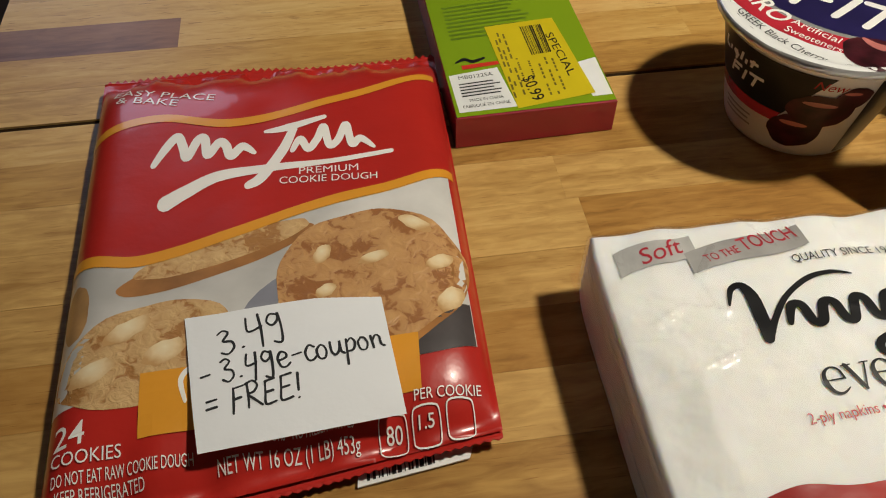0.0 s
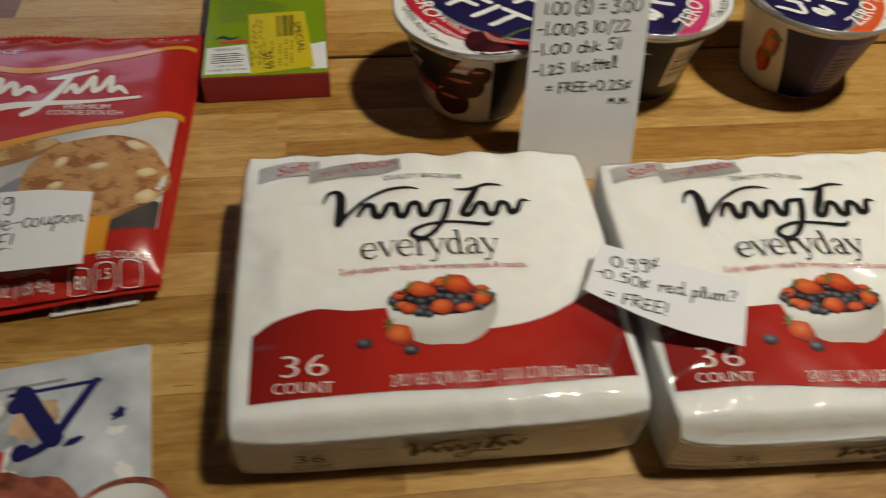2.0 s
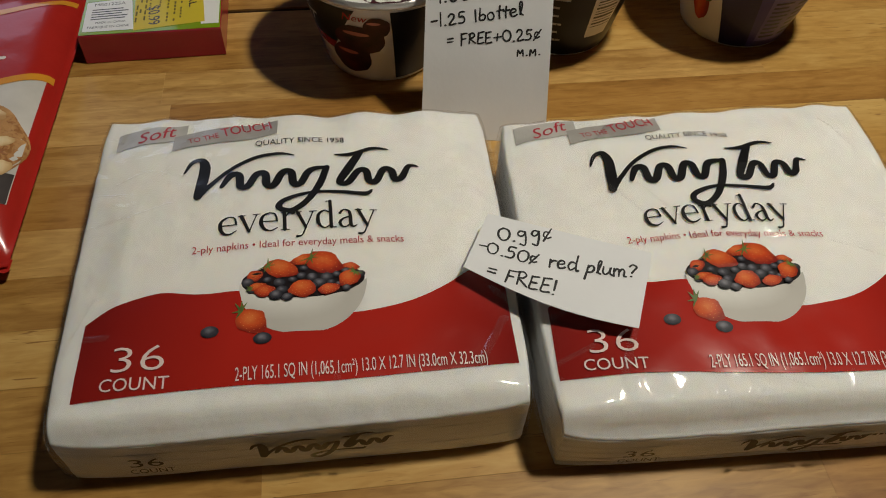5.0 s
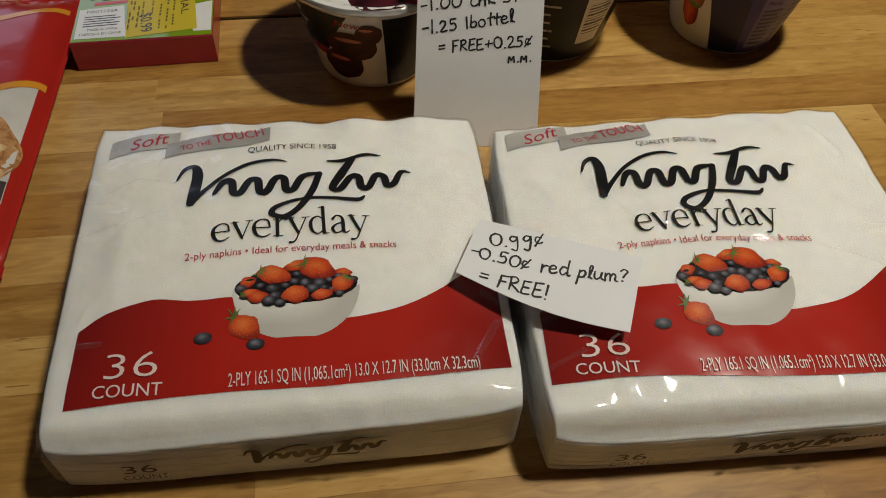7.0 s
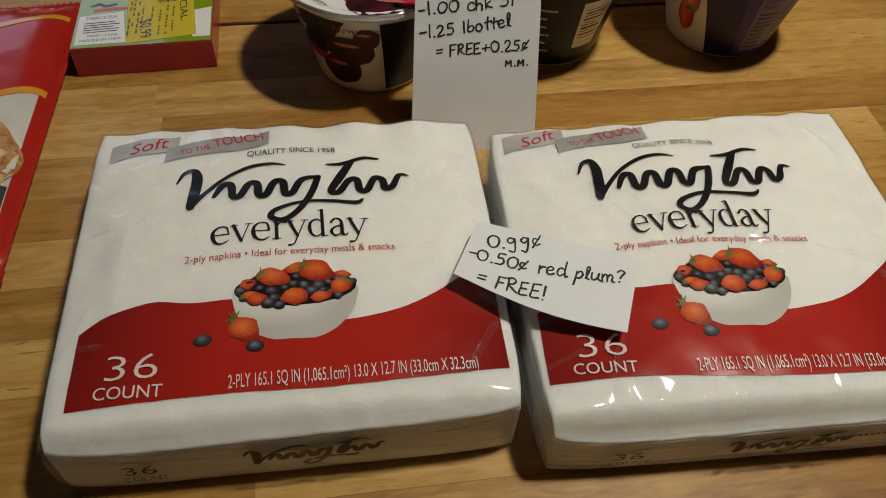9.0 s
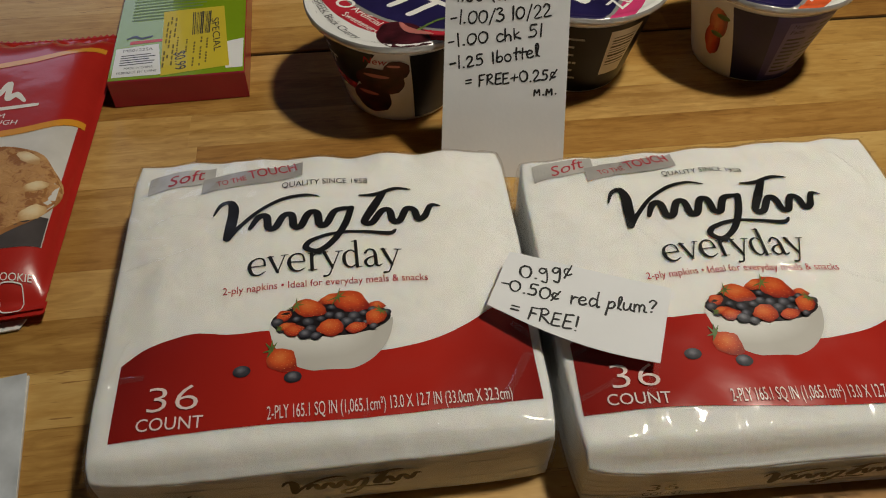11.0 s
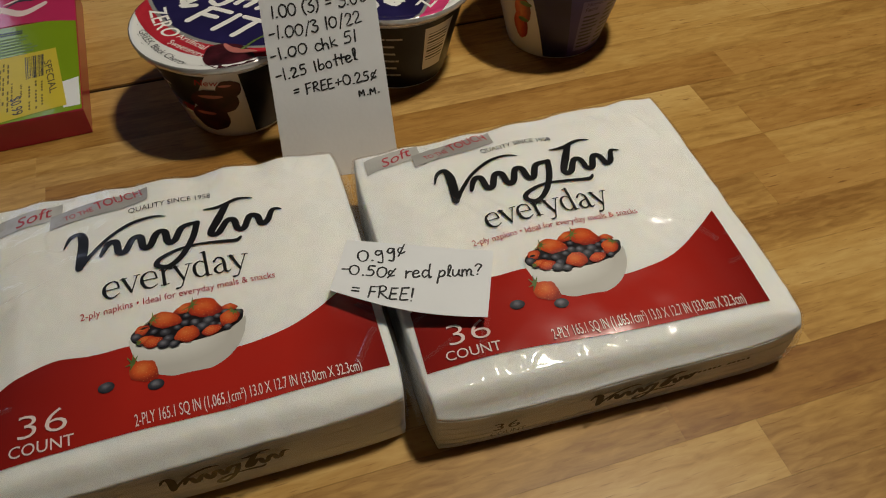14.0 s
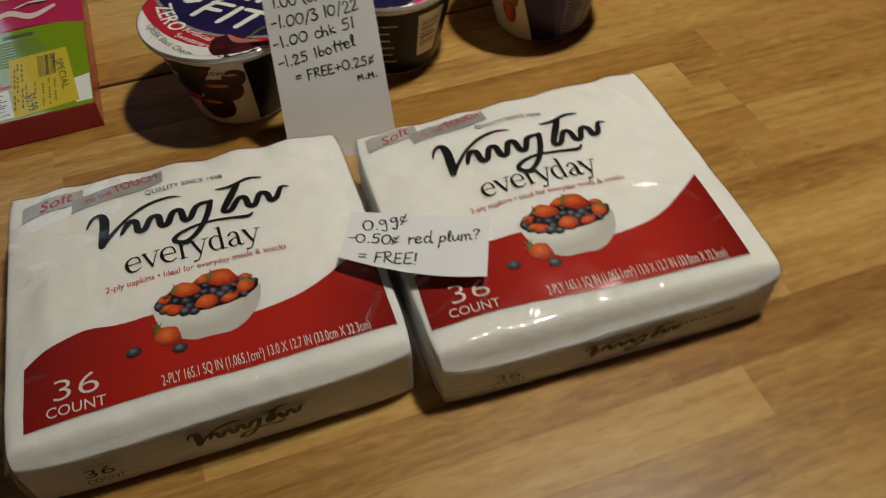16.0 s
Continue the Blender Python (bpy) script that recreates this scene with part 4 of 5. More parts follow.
def bag_body():
    n, m, verts, faces = 90, 110, [], []
    for i in range(n + 1):
        for j in range(m + 1):
            verts.append(bag_top(EDGE + (1 - EDGE) * i / n, j / m))
    k0 = len(verts)
    for i in range(n + 1):
        for j in range(m + 1):
            x, y, z = bag_top(EDGE + (1 - EDGE) * i / n, j / m)
            verts.append((x, y, max(0.0008, 0.0090 - 0.0088 * hump(i / n, 8) * hump(j / m, 10))))
    for i in range(n):
        for j in range(m):
            k = i * (m + 1) + j
            faces.append((k, k + m + 1, k + m + 2, k + 1))
            faces.append((k0 + k, k0 + k + 1, k0 + k + m + 2, k0 + k + m + 1))
    edge = [i * (m + 1) for i in range(n + 1)] + [n * (m + 1) + j for j in range(1, m + 1)] + [i * (m + 1) + m for i in range(n - 1, -1, -1)] + [j for j in range(m - 1, 0, -1)]
    for a, b in zip(edge, edge[1:] + edge[:1]):
        faces.append((b, a, a + k0, b + k0))
    return verts, faces


def seal(t0, t1, teeth):
    """A crimped end seal with a saw-tooth edge, standing off the table."""
    n, m, verts, faces = teeth * 2, 8, [], []
    for i in range(n + 1):
        for j in range(m + 1):
            q = j / m
            tt = t0 + (t1 - t0) * q + (t1 - t0) * (0.13 if t1 > 0.5 else 0.05) * (1 if i % 2 else -1) * (j == m)
            x, y = corner_mix(BAG, EDGE + (1 - EDGE) * i / n, tt)
            z = 0.0072 + 0.0012 * math.sin(i / n * 9 + t0 * 5) * q + 0.00035 * math.sin(q * 25) + 0.002 * q * (t1 > 0.5)
            verts.append((x, y, z))
    k0 = len(verts)
    verts += [(x, y, z - 0.0004) for x, y, z in verts]
    for i in range(n):
        for j in range(m):
            k = i * (m + 1) + j
            faces.append((k, k + m + 1, k + m + 2, k + 1))
            faces.append((k0 + k, k0 + k + 1, k0 + k + m + 2, k0 + k + m + 1))
    return verts, faces


bag = thing("cookie_dough_bag", "glossy red sealed bag of cookie dough, lying flat", "cookie dough")
body = smooth(part("bag_body", bag_body(), "bag_red", bag))
part("top_seal", seal(0.962, 1.008, 44), "bag_red", bag, "crimped saw-tooth end seal")
part("bottom_seal", seal(0.025, -0.010, 44), "bag_red", bag, "crimped saw-tooth end seal")
upper = knots((0.0, 0.44), (0.054, 0.448), (0.203, 0.424), (0.405, 0.455), (0.613, 0.498), (0.83, 0.525), (0.975, 0.558))
lower = knots((0.0, 0.175), (0.143, 0.170), (0.23, 0.165), (0.84, 0.135), (0.975, 0.142))
photo = smooth(part("photo_panel", lay(between(lower, upper, 0.026, 0.970, 70, 24), bag_top, 0.0003), "bag_photo", body, "printed photograph of cookies"))
smooth(part("slate_shadow", lay(between(lower, lambda x: lower(x) + 0.085, 0.70, 0.968, 30, 8), bag_top, 0.0005), "bag_slate", photo))
smooth(part("far_cookie", lay(oval(0.385, 0.405, 0.235, 0.036, 10, n=48, wob=0.03, seed=2), bag_top, 0.0006), "cookie_edge", photo))
smooth(part("far_cookie_crust", lay(oval(0.40, 0.425, 0.215, 0.030, 9, n=48, wob=0.05, seed=6), bag_top, 0.0008), "cookie_pale", photo))
smooth(part("plate", lay(oval(0.60, 0.265, 0.17, 0.095, 10), bag_top, 0.0006), "plate", photo))
smooth(part("front_cookie", lay(oval(0.235, 0.240, 0.195, 0.092, 4, n=40, rings=6, wob=0.05, seed=3), bag_top, 0.0008), "cookie_pale", photo, "printed pale cookie"))
smooth(part("left_cookie", lay(oval(0.062, 0.345, 0.034, 0.055, 0, wob=0.08, seed=5), bag_top, 0.0006), "cookie_soft", photo))
smooth(part("cookie_rim", lay(oval(0.750, 0.306, 0.226, 0.152, 0, n=48, rings=6, wob=0.05, seed=9), bag_top, 0.0009), "cookie_edge", photo))
big = smooth(part("large_cookie", lay(oval(0.748, 0.318, 0.228, 0.150, 0, n=48, rings=8, wob=0.05, seed=9), bag_top, 0.0011), "cookie", photo, "printed cookie with white chips"))
for x, y, rx, ry, turn in ((0.865, 0.416, 0.042, 0.017, -30), (0.632, 0.377, 0.026, 0.017, 30), (0.912, 0.320, 0.033, 0.017, 10), (0.636, 0.295, 0.026, 0.013, 10), (0.755, 0.350, 0.04, 0.012, 5), (0.925, 0.235, 0.036, 0.024, 20)):
    smooth(part("white_chip", lay(oval(x, y, rx, ry, turn, n=16, rings=2, wob=0.15, seed=int(x * 99)), bag_top, 0.0014), "chip", big))
for x, y in ((0.274, 0.232), (0.19, 0.285), (0.12, 0.22)):
    smooth(part("white_chip", lay(oval(x, y, 0.05, 0.020, 15, n=16, rings=2, wob=0.2, seed=int(x * 99)), bag_top, 0.0012), "chip", photo))
smooth(part("orange_band", lay(between(lambda x: upper(x) - 0.012, lambda x: upper(x) + 0.012, 0.024, 0.985, 90, 3), bag_top, 0.0013), "bag_orange", body, "orange-yellow printed stripe"))
curl = knots((0.03, 0.765), (0.13, 0.787), (0.24, 0.790), (0.395, 0.757), (0.548, 0.772), (0.705, 0.805), (0.835, 0.837), (0.98, 0.885))
smooth(part("orange_band", lay(between(lambda x: curl(x) - 0.012, lambda x: curl(x) + 0.012, 0.026, 0.98, 90, 3), bag_top, 0.0005), "bag_orange", body, "orange-yellow printed stripe"))
P = lambda *q: list(q)
part("emblem", lay(mesh_join(
    stroke(P((0.212, 0.655), (0.240, 0.700), (0.268, 0.730), (0.284, 0.700), (0.296, 0.668), (0.322, 0.715), (0.340, 0.715), (0.350, 0.668), (0.378, 0.700), (0.396, 0.690), (0.410, 0.658), (0.440, 0.682), (0.470, 0.662)), [0.016] + [0.024] * 11 + [0.012]),
    stroke(P((0.50, 0.72), (0.56, 0.725), (0.66, 0.745)), [0.01, 0.022, 0.012]),
    stroke(P((0.575, 0.72), (0.545, 0.66), (0.49, 0.59), (0.455, 0.572)), [0.022, 0.028, 0.028, 0.02]),
    stroke(P((0.570, 0.655), (0.592, 0.685), (0.612, 0.655), (0.636, 0.680), (0.656, 0.715), (0.668, 0.660), (0.692, 0.672), (0.716, 0.715), (0.728, 0.655), (0.752, 0.668), (0.785, 0.640)), [0.014] + [0.021] * 9 + [0.010]),
    stroke(P((0.25, 0.552), (0.30, 0.575), (0.38, 0.605), (0.50, 0.612), (0.66, 0.612), (0.83, 0.622)), [0.040, 0.034, 0.028, 0.022, 0.014, 0.012])), bag_top, 0.0005), "ink_white", body, "white brush-drawn emblem with long underline")
for words, a, b, hgt in (("PREMIUM", (0.585, 0.585), (0.738, 0.577), 0.018), ("COOKIE DOUGH", (0.534, 0.565), (0.785, 0.548), 0.018), ("EASY PLACE", (0.072, 0.898), (0.358, 0.836), 0.022),
                         ("& BAKE", (0.083, 0.868), (0.257, 0.830), 0.022), ("24", (0.052, 0.112), (0.120, 0.112), 0.034), ("COOKIES", (0.050, 0.088), (0.195, 0.080), 0.018),
                         ("DO NOT EAT RAW COOKIE DOUGH", (0.052, 0.062), (0.338, 0.049), 0.016), ("KEEP REFRIGERATED", (0.060, 0.040), (0.240, 0.032), 0.016),
                         ("NET WT 16 OZ (1 LB) 453g", (0.385, 0.030), (0.685, 0.018), 0.020), ("NATURAL FLAVORS \u2022 NO PRESERVATIVES", (0.395, 0.060), (0.675, 0.048), 0.016),
                         ("80", (0.742, 0.022), (0.778, 0.020), 0.022), ("1.5", (0.815, 0.028), (0.850, 0.026), 0.018), ("PER COOKIE", (0.811, 0.066), (0.962, 0.056), 0.016)):
    part("printed_line", lay(lettering(words, a, b, hgt, 0.004), bag_top, 0.0024 if a[1] < 0.1 else 0.0008), "ink_white", body)
for x in (0.728, 0.803, 0.880):
    part("badge_outline", lay(mesh_join(stroke(P((x, 0.010), (x, 0.048), (x + 0.012, 0.057), (x + 0.048, 0.055), (x + 0.060, 0.046), (x + 0.060, 0.008), (x + 0.048, 0.000), (x + 0.012, 0.002), (x, 0.010)), [0.0028] * 9, 3)), bag_top, 0.0024), "ink_white", body)
part("orange_flash", lay(quad_flat((0.229, 0.098), (0.830, 0.080), (0.837, 0.176), (0.228, 0.200), 20, 6), bag_top, 0.0016), "bag_orange", body, "orange-yellow printed patch")
part("flash_mark", lay(stroke(P((0.325, 0.140), (0.315, 0.175), (0.335, 0.19), (0.345, 0.15)), [0.008, 0.012, 0.010, 0.006]), bag_top, 0.0019), "ink_white", body)
flap = part("back_flap", ([(0.278, 0.336, 0.0012), (0.318, 0.349, 0.0012), (0.317, 0.343, 0.0012), (0.279, 0.329, 0.0012), (0.278, 0.336, 0.002), (0.318, 0.349, 0.002), (0.317, 0.343, 0.002), (0.279, 0.329, 0.002)],
                          [(3, 2, 1, 0), (4, 7, 6, 5), (0, 1, 5, 4), (1, 2, 6, 5), (2, 3, 7, 6), (3, 0, 4, 7)][0:6]), "label_white", bag, "white flap with a barcode")
part("barcode", lay(barcode((0.282, 0.3315), (0.305, 0.340), (0.304, 0.345), (0.281, 0.336)), lambda x, y, o: (x, y, 0.0022 + o), 0.0), "ink_black", flap)


# ---- notes ----
def sheet(place, n=36, m=24, thick=0.00022):
    """A slip of paper; place(s, t) gives its face."""
    verts, faces = [], []
    for i in range(n + 1):
        for j in range(m + 1):
            verts.append(Vector(place(i / n, j / m)))
    k0 = len(verts)
    e = 1e-3
    low = []
    for i in range(n + 1):
        for j in range(m + 1):
            s, t = i / n, j / m
            a, b = Vector(place(s + e, t)) - Vector(place(s - e, t)), Vector(place(s, t + e)) - Vector(place(s, t - e))
            low.append(verts[i * (m + 1) + j] - a.cross(b).normalized() * thick)
    verts += low
    for i in range(n):
        for j in range(m):
            k = i * (m + 1) + j
            faces.append((k, k + m + 1, k + m + 2, k + 1))
            faces.append((k0 + k, k0 + k + 1, k0 + k + m + 2, k0 + k + m + 1))
    edge = [i * (m + 1) for i in range(n + 1)] + [n * (m + 1) + j for j in range(1, m + 1)] + [i * (m + 1) + m for i in range(n - 1, -1, -1)] + [j for j in range(m - 1, 0, -1)]
    for a, b in zip(edge, edge[1:] + edge[:1]):
        faces.append((b, a, a + k0, b + k0))
    return verts, faces


def on_sheet(place):
    def surf(s, t, off=0.0):
        e = 1e-3
        a, b = Vector(place(s + e, t)) - Vector(place(s - e, t)), Vector(place(s, t + e)) - Vector(place(s, t - e))
        return tuple(Vector(place(s, t)) + a.cross(b).normalized() * off)
    return surf


# Pen letters: each stroke's line in hundredths of a capital's height, and the room that the letter takes.
PEN = {" ": (0.40,), ".": (0.34, "12,3 16,4"), "-": (0.55, "6,42 42,46"), "=": (0.62, "6,58 44,62", "4,30 42,34"), "!": (0.34, "20,105 14,34", "10,4 13,5")}
PEN["0"] = (0.72, "34,98 10,80 4,38 20,4 46,8 62,44 56,84 30,98")
PEN["1"] = (0.30, "16,102 14,50 12,0")
PEN["2"] = (0.64, "6,76 22,98 44,88 40,56 6,4 52,8")
PEN["3"] = (0.62, "8,90 30,100 46,84 20,56 48,44 50,16 24,-4 2,8")
PEN["4"] = (0.72, "12,100 6,54 24,46 54,54", "52,100 50,40 42,-24")
PEN["5"] = (0.66, "50,98 18,96 14,58 36,62 48,34 34,6 4,6")
PEN["9"] = (0.68, "48,80 24,90 8,66 22,46 44,62 50,88 48,30 36,-26 12,-18")
PEN["\u00a2"] = (0.68, "44,62 20,70 8,42 22,18 46,26", "58,92 2,-2")
PEN["F"] = (0.62, "12,98 10,50 4,-2", "12,96 52,102", "10,52 40,56")
PEN["R"] = (0.66, "12,96 10,50 4,0", "6,92 34,102 50,82 34,58 10,50 28,30 56,2")
PEN["E"] = (0.62, "12,96 8,48 6,4 48,8", "12,96 50,102", "10,50 40,54")
PEN["M"] = (0.72, "4,0 12,70 30,30 52,74 54,0")
PEN["e"] = (0.62, "8,32 40,40 42,58 22,66 6,40 14,6 34,2 52,14")
PEN["c"] = (0.52, "44,54 24,64 6,38 14,6 34,4 46,14")
PEN["o"] = (0.60, "26,64 6,44 10,8 34,2 48,30 40,58 24,64")
PEN["u"] = (0.62, "6,60 6,20 20,4 40,24 46,60 44,18 56,4")
PEN["p"] = (0.60, "14,62 10,20 2,-44", "12,44 34,64 48,42 36,14 12,10")
PEN["n"] = (0.62, "6,60 6,2", "6,34 26,60 42,52 42,16 54,4")
PEN["r"] = (0.46, "8,62 8,2", "8,34 22,56 40,58")
PEN["d"] = (0.62, "42,54 18,62 4,30 18,4 40,24", "48,112 44,40 48,4 58,6")
PEN["l"] = (0.34, "8,10 26,78 24,104 12,90 12,20 26,2")
PEN["m"] = (0.86, "6,60 6,2", "6,34 22,60 34,46 34,4", "34,34 50,60 64,46 62,12 76,4")
PEN["h"] = (0.60, "10,106 8,50 6,2", "6,30 26,56 42,40 42,2")
PEN["k"] = (0.52, "10,92 6,2", "38,58 10,28 42,4")
PEN["b"] = (0.58, "10,104 8,50 8,6 34,2 46,26 34,50 10,38")
PEN["t"] = (0.44, "22,96 18,40 20,2", "2,58 44,64")
PEN["?"] = (0.60, "8,84 28,102 50,84 34,54 24,34", "18,4 21,5")
PEN["+"] = (0.74, "32,78 28,16", "4,44 58,50")
PEN["("] = (0.42, "34,110 12,70 12,24 30,-14")
PEN[")"] = (0.46, "8,110 30,74 28,24 6,-14")
PEN["/"] = (0.50, "44,108 22,44 4,-16")


def pen_line(words, a, b, high, nib, seed):
    """Words written by hand from a to b: a round nib, uneven pressure, letters that sway a little."""
    rng = random.Random(seed * 7 + len(words))
    long = sum(PEN[ch][0] for ch in words)
    a, b = Vector(a), Vector(b)
    ex = (b - a).normalized()
    ey, k, shapes, at = Vector((-ex.y, ex.x)), (b - a).length / long, [], 0.0
    for ch in words:
        strokes = []
        up, big, lean = rng.uniform(-0.05, 0.05), rng.uniform(0.92, 1.08), rng.uniform(-0.02, 0.12)
        for line in PEN[ch][1:]:
            pts = []
            for pair in line.split():
                x, y = (float(v) / 100 for v in pair.split(","))
                pts.append(tuple(a + ex * (k * (at + (x + lean * y) * big)) + ey * (high * (y * big + up))))
            strokes.append(stroke(pts, [nib * rng.uniform(0.75, 1.15) for _ in pts], 6))
        if strokes:
            shapes.append(mesh_join(*strokes))
        at += PEN[ch][0]
    return shapes


def note(label, place, lines, kind="paper"):
    ob = thing("price_note", label, "note", "handwritten price notes")
    face = part("slip", sheet(place), kind, ob)
    surf = on_sheet(place)
    w, h = ((Vector(place(*p)) - Vector(place(*q))).length for p, q in (((1, 0.5), (0, 0.5)), ((0.5, 1), (0.5, 0))))
    for k, (words, a, b, hgt) in enumerate(lines):
        for v, f in pen_line(words, (a[0] * w, a[1] * h), (b[0] * w, b[1] * h), hgt * h, 0.00092, k):
            part("pen_letter", lay(([(x / w, y / h) for x, y in v], f), surf, 0.0002), "marker", face)
    return ob


def place_note_bag(s, t):
    x, y = corner_mix(((0.229, 0.326), (0.295, 0.346), (0.280, 0.394), (0.209, 0.379)), s, t)
    if t > 0.5:
        y += 0.0022 * (t - 0.5) * 2 * max(0.0, 1 - abs(s - 0.66) / 0.5)
    return (x, y, 0.0255 + 0.0016 * math.sin(s * 3.1) * t + 0.001 * math.sin(t * 5))


def place_note_packs(s, t):
    x, y = corner_mix(((0.5325, 0.3455), (0.6015, 0.3258), (0.609, 0.364), (0.5405, 0.3762)), s, t)
    y -= 0.0035 * math.sin(math.pi * s) * (1 - t)
    return (x, y, 0.0468 + 0.0005 * math.cos(s * 4) + 0.0012 * (1 - s) ** 2 * (1 - t))


def place_note_tall(s, t):
    x = 0.5015 + 0.0675 * s + t * (-0.002 - 0.006 * s)
    y = 0.4700 + 0.0365 * t + 0.0045 * s
    return (x, y, 0.0003 + 0.1020 * t)


note("white paper slip with a handwritten sum, lying on the red bag", place_note_bag, (
    ("3.49", (0.165, 0.66), (0.505, 0.755), 0.20), ("- 3.49e-coupon", (0.05, 0.43), (0.975, 0.545), 0.18), ("= FREE!", (0.06, 0.215), (0.535, 0.240), 0.18)))
note("white paper slip with handwritten coupon sum across two napkin packs", place_note_packs, (
    ("0.99\u00a2", (0.12, 0.60), (0.44, 0.84), 0.19), ("-0.50\u00a2 red plum?", (0.03, 0.34), (0.95, 0.62), 0.17), ("= FREE!", (0.13, 0.045), (0.53, 0.14), 0.18)))
note("tall upright white paper slip with five handwritten price lines", place_note_tall, (
    ("1.00 (3) = 3.00", (0.089, 0.871), (0.933, 0.918), 0.061),
    ("-1.00/3 10/22", (0.042, 0.766), (0.863, 0.817), 0.059),
    ("-1.00 chk 51", (0.030, 0.659), (0.796, 0.725), 0.055),
    ("-1.25 1bottel", (0.045, 0.555), (0.777, 0.629), 0.055),
    ("= FREE+0.25\u00a2", (0.184, 0.470), (0.929, 0.523), 0.051),
    ("M.M.", (0.736, 0.437), (0.931, 0.448), 0.041)), "thin_paper")

# ---- toy box ----
BOX = ((0.301, 0.506), (0.378, 0.526), (0.341, 0.676), (0.264, 0.656))
BOX_H = 0.019
carton = thing("carton", "flat lime green and pink card box with crimson sides", "box")


def box_top(s, t, off=0.0):
    x, y = corner_mix(BOX, s, t)
    return (x, y, BOX_H + off + 0.0004 * hump(s, 2) * hump(t, 2))


def box_shell():
    low, high = [(x, y, 0.0005) for x, y in BOX], [(x, y, BOX_H) for x, y in BOX]
    mid = []
    for s, t in ((0.012, 0.006), (0.988, 0.006), (0.988, 0.994), (0.012, 0.994)):
        mid.append(box_top(s, t, 0.0002))
    rim = [(x, y, BOX_H - 0.0006) for x, y in BOX]
    verts = low + rim + mid
    faces = [(3, 2, 1, 0), (8, 9, 10, 11)]
    for k in (0, 4):
        faces += [(k + i, k + (i + 1) % 4, k + 4 + (i + 1) % 4, k + 4 + i) for i in range(4)]
    return verts, faces


shell = part("card_box", box_shell(), "box_red", carton, "crimson card sides")
face = part("green_face", lay(quad_flat((0.006, 0.003), (0.994, 0.003), (0.994, 0.70), (0.006, 0.70)), box_top, 0.0004), "box_green", shell, "lime green printed face")
part("pink_face", lay(between(lambda x: 0.66 + 0.05 * (1 - (2 * x - 1) ** 2), lambda x: 0.997, 0.006, 0.994, 20, 4), box_top, 0.0006), "box_pink", shell, "hot pink printed face")
part("pink_mark", lay(mesh_join(stroke(P((0.15, 0.80), (0.35, 0.86), (0.55, 0.80), (0.75, 0.86)), [0.03, 0.05, 0.05, 0.03]), stroke(P((0.40, 0.90), (0.55, 0.93), (0.75, 0.92)), [0.01, 0.02, 0.01])), box_top, 0.0008), "ink_pink", shell)
part("dark_mark", lay(stroke(P((0.42, 0.875), (0.52, 0.915), (0.65, 0.905), (0.72, 0.93)), [0.006, 0.018, 0.014, 0.008]), box_top, 0.0009), "ink_black", shell)
part("small_print", lay(bars(9, (0.10, 0.39), (0.62, 0.40), (0.76, 0.62), (0.10, 0.60), 0.45, 4, 0.3), box_top, 0.0007), "box_print", face)
part("small_print", lay(bars(2, (0.30, 0.625), (0.60, 0.625), (0.62, 0.66), (0.30, 0.66), 0.6, 5), box_top, 0.0007), "ink_black", face)
part("emblem", lay(mesh_join(stroke(P((0.09, 0.272), (0.15, 0.285), (0.20, 0.270), (0.28, 0.282)), [0.008, 0.018, 0.016, 0.010])), box_top, 0.0008), "ink_black", face)
part("emblem", lay(quad_flat((0.12, 0.232), (0.36, 0.240), (0.36, 0.258), (0.12, 0.254), 4, 2), box_top, 0.0008), "mag_red", face)
lab = part("white_panel", lay(quad_flat((0.028, 0.022), (0.385, 0.022), (0.340, 0.225), (0.024, 0.208)), box_top, 0.0007), "label_white", face, "white label with small black print")
part("small_print", lay(bars(5, (0.07, 0.090), (0.34, 0.095), (0.33, 0.170), (0.07, 0.165), 0.4, 7, 0.3), box_top, 0.0009), "ink_black", lab)
part("printed_line", lay(lettering("MADE IN CHINA", (0.11, 0.068), (0.32, 0.070), 0.014, 0.01), box_top, 0.0009), "ink_black", lab)
part("printed_line", lay(lettering("FABRIQU\u00c9 EN CHINE", (0.06, 0.040), (0.35, 0.043), 0.014, 0.01), box_top, 0.0009), "ink_black", lab)
part("printed_line", lay(lettering("MB0122SA", (0.08, 0.182), (0.30, 0.186), 0.018, 0.01), box_top, 0.0009), "ink_black", lab)
part("white_panel", lay(quad_flat((0.86, 0.030), (0.985, 0.030), (0.985, 0.225), (0.80, 0.200)), box_top, 0.0007), "label_white", face)
tag = part("price_sticker", lay(quad_flat((0.385, 0.012), (0.885, 0.045), (0.820, 0.468), (0.345, 0.452)), box_top, 0.0010), "sticker", face, "bright yellow discount price sticker")
part("barcode", lay(barcode((0.587, 0.268), (0.722, 0.275), (0.725, 0.436), (0.577, 0.432), 22), box_top, 0.0012), "ink_black", tag)
part("printed_line", lay(lettering("SPECIAL", (0.725, 0.375), (0.765, 0.140), 0.056, 0.0), box_top, 0.0012), "ink_black", tag)
part("printed_line", lay(lettering("$0.99", (0.470, 0.155), (0.488, 0.035), 0.080, 0.006), box_top, 0.0012), "ink_black", tag)
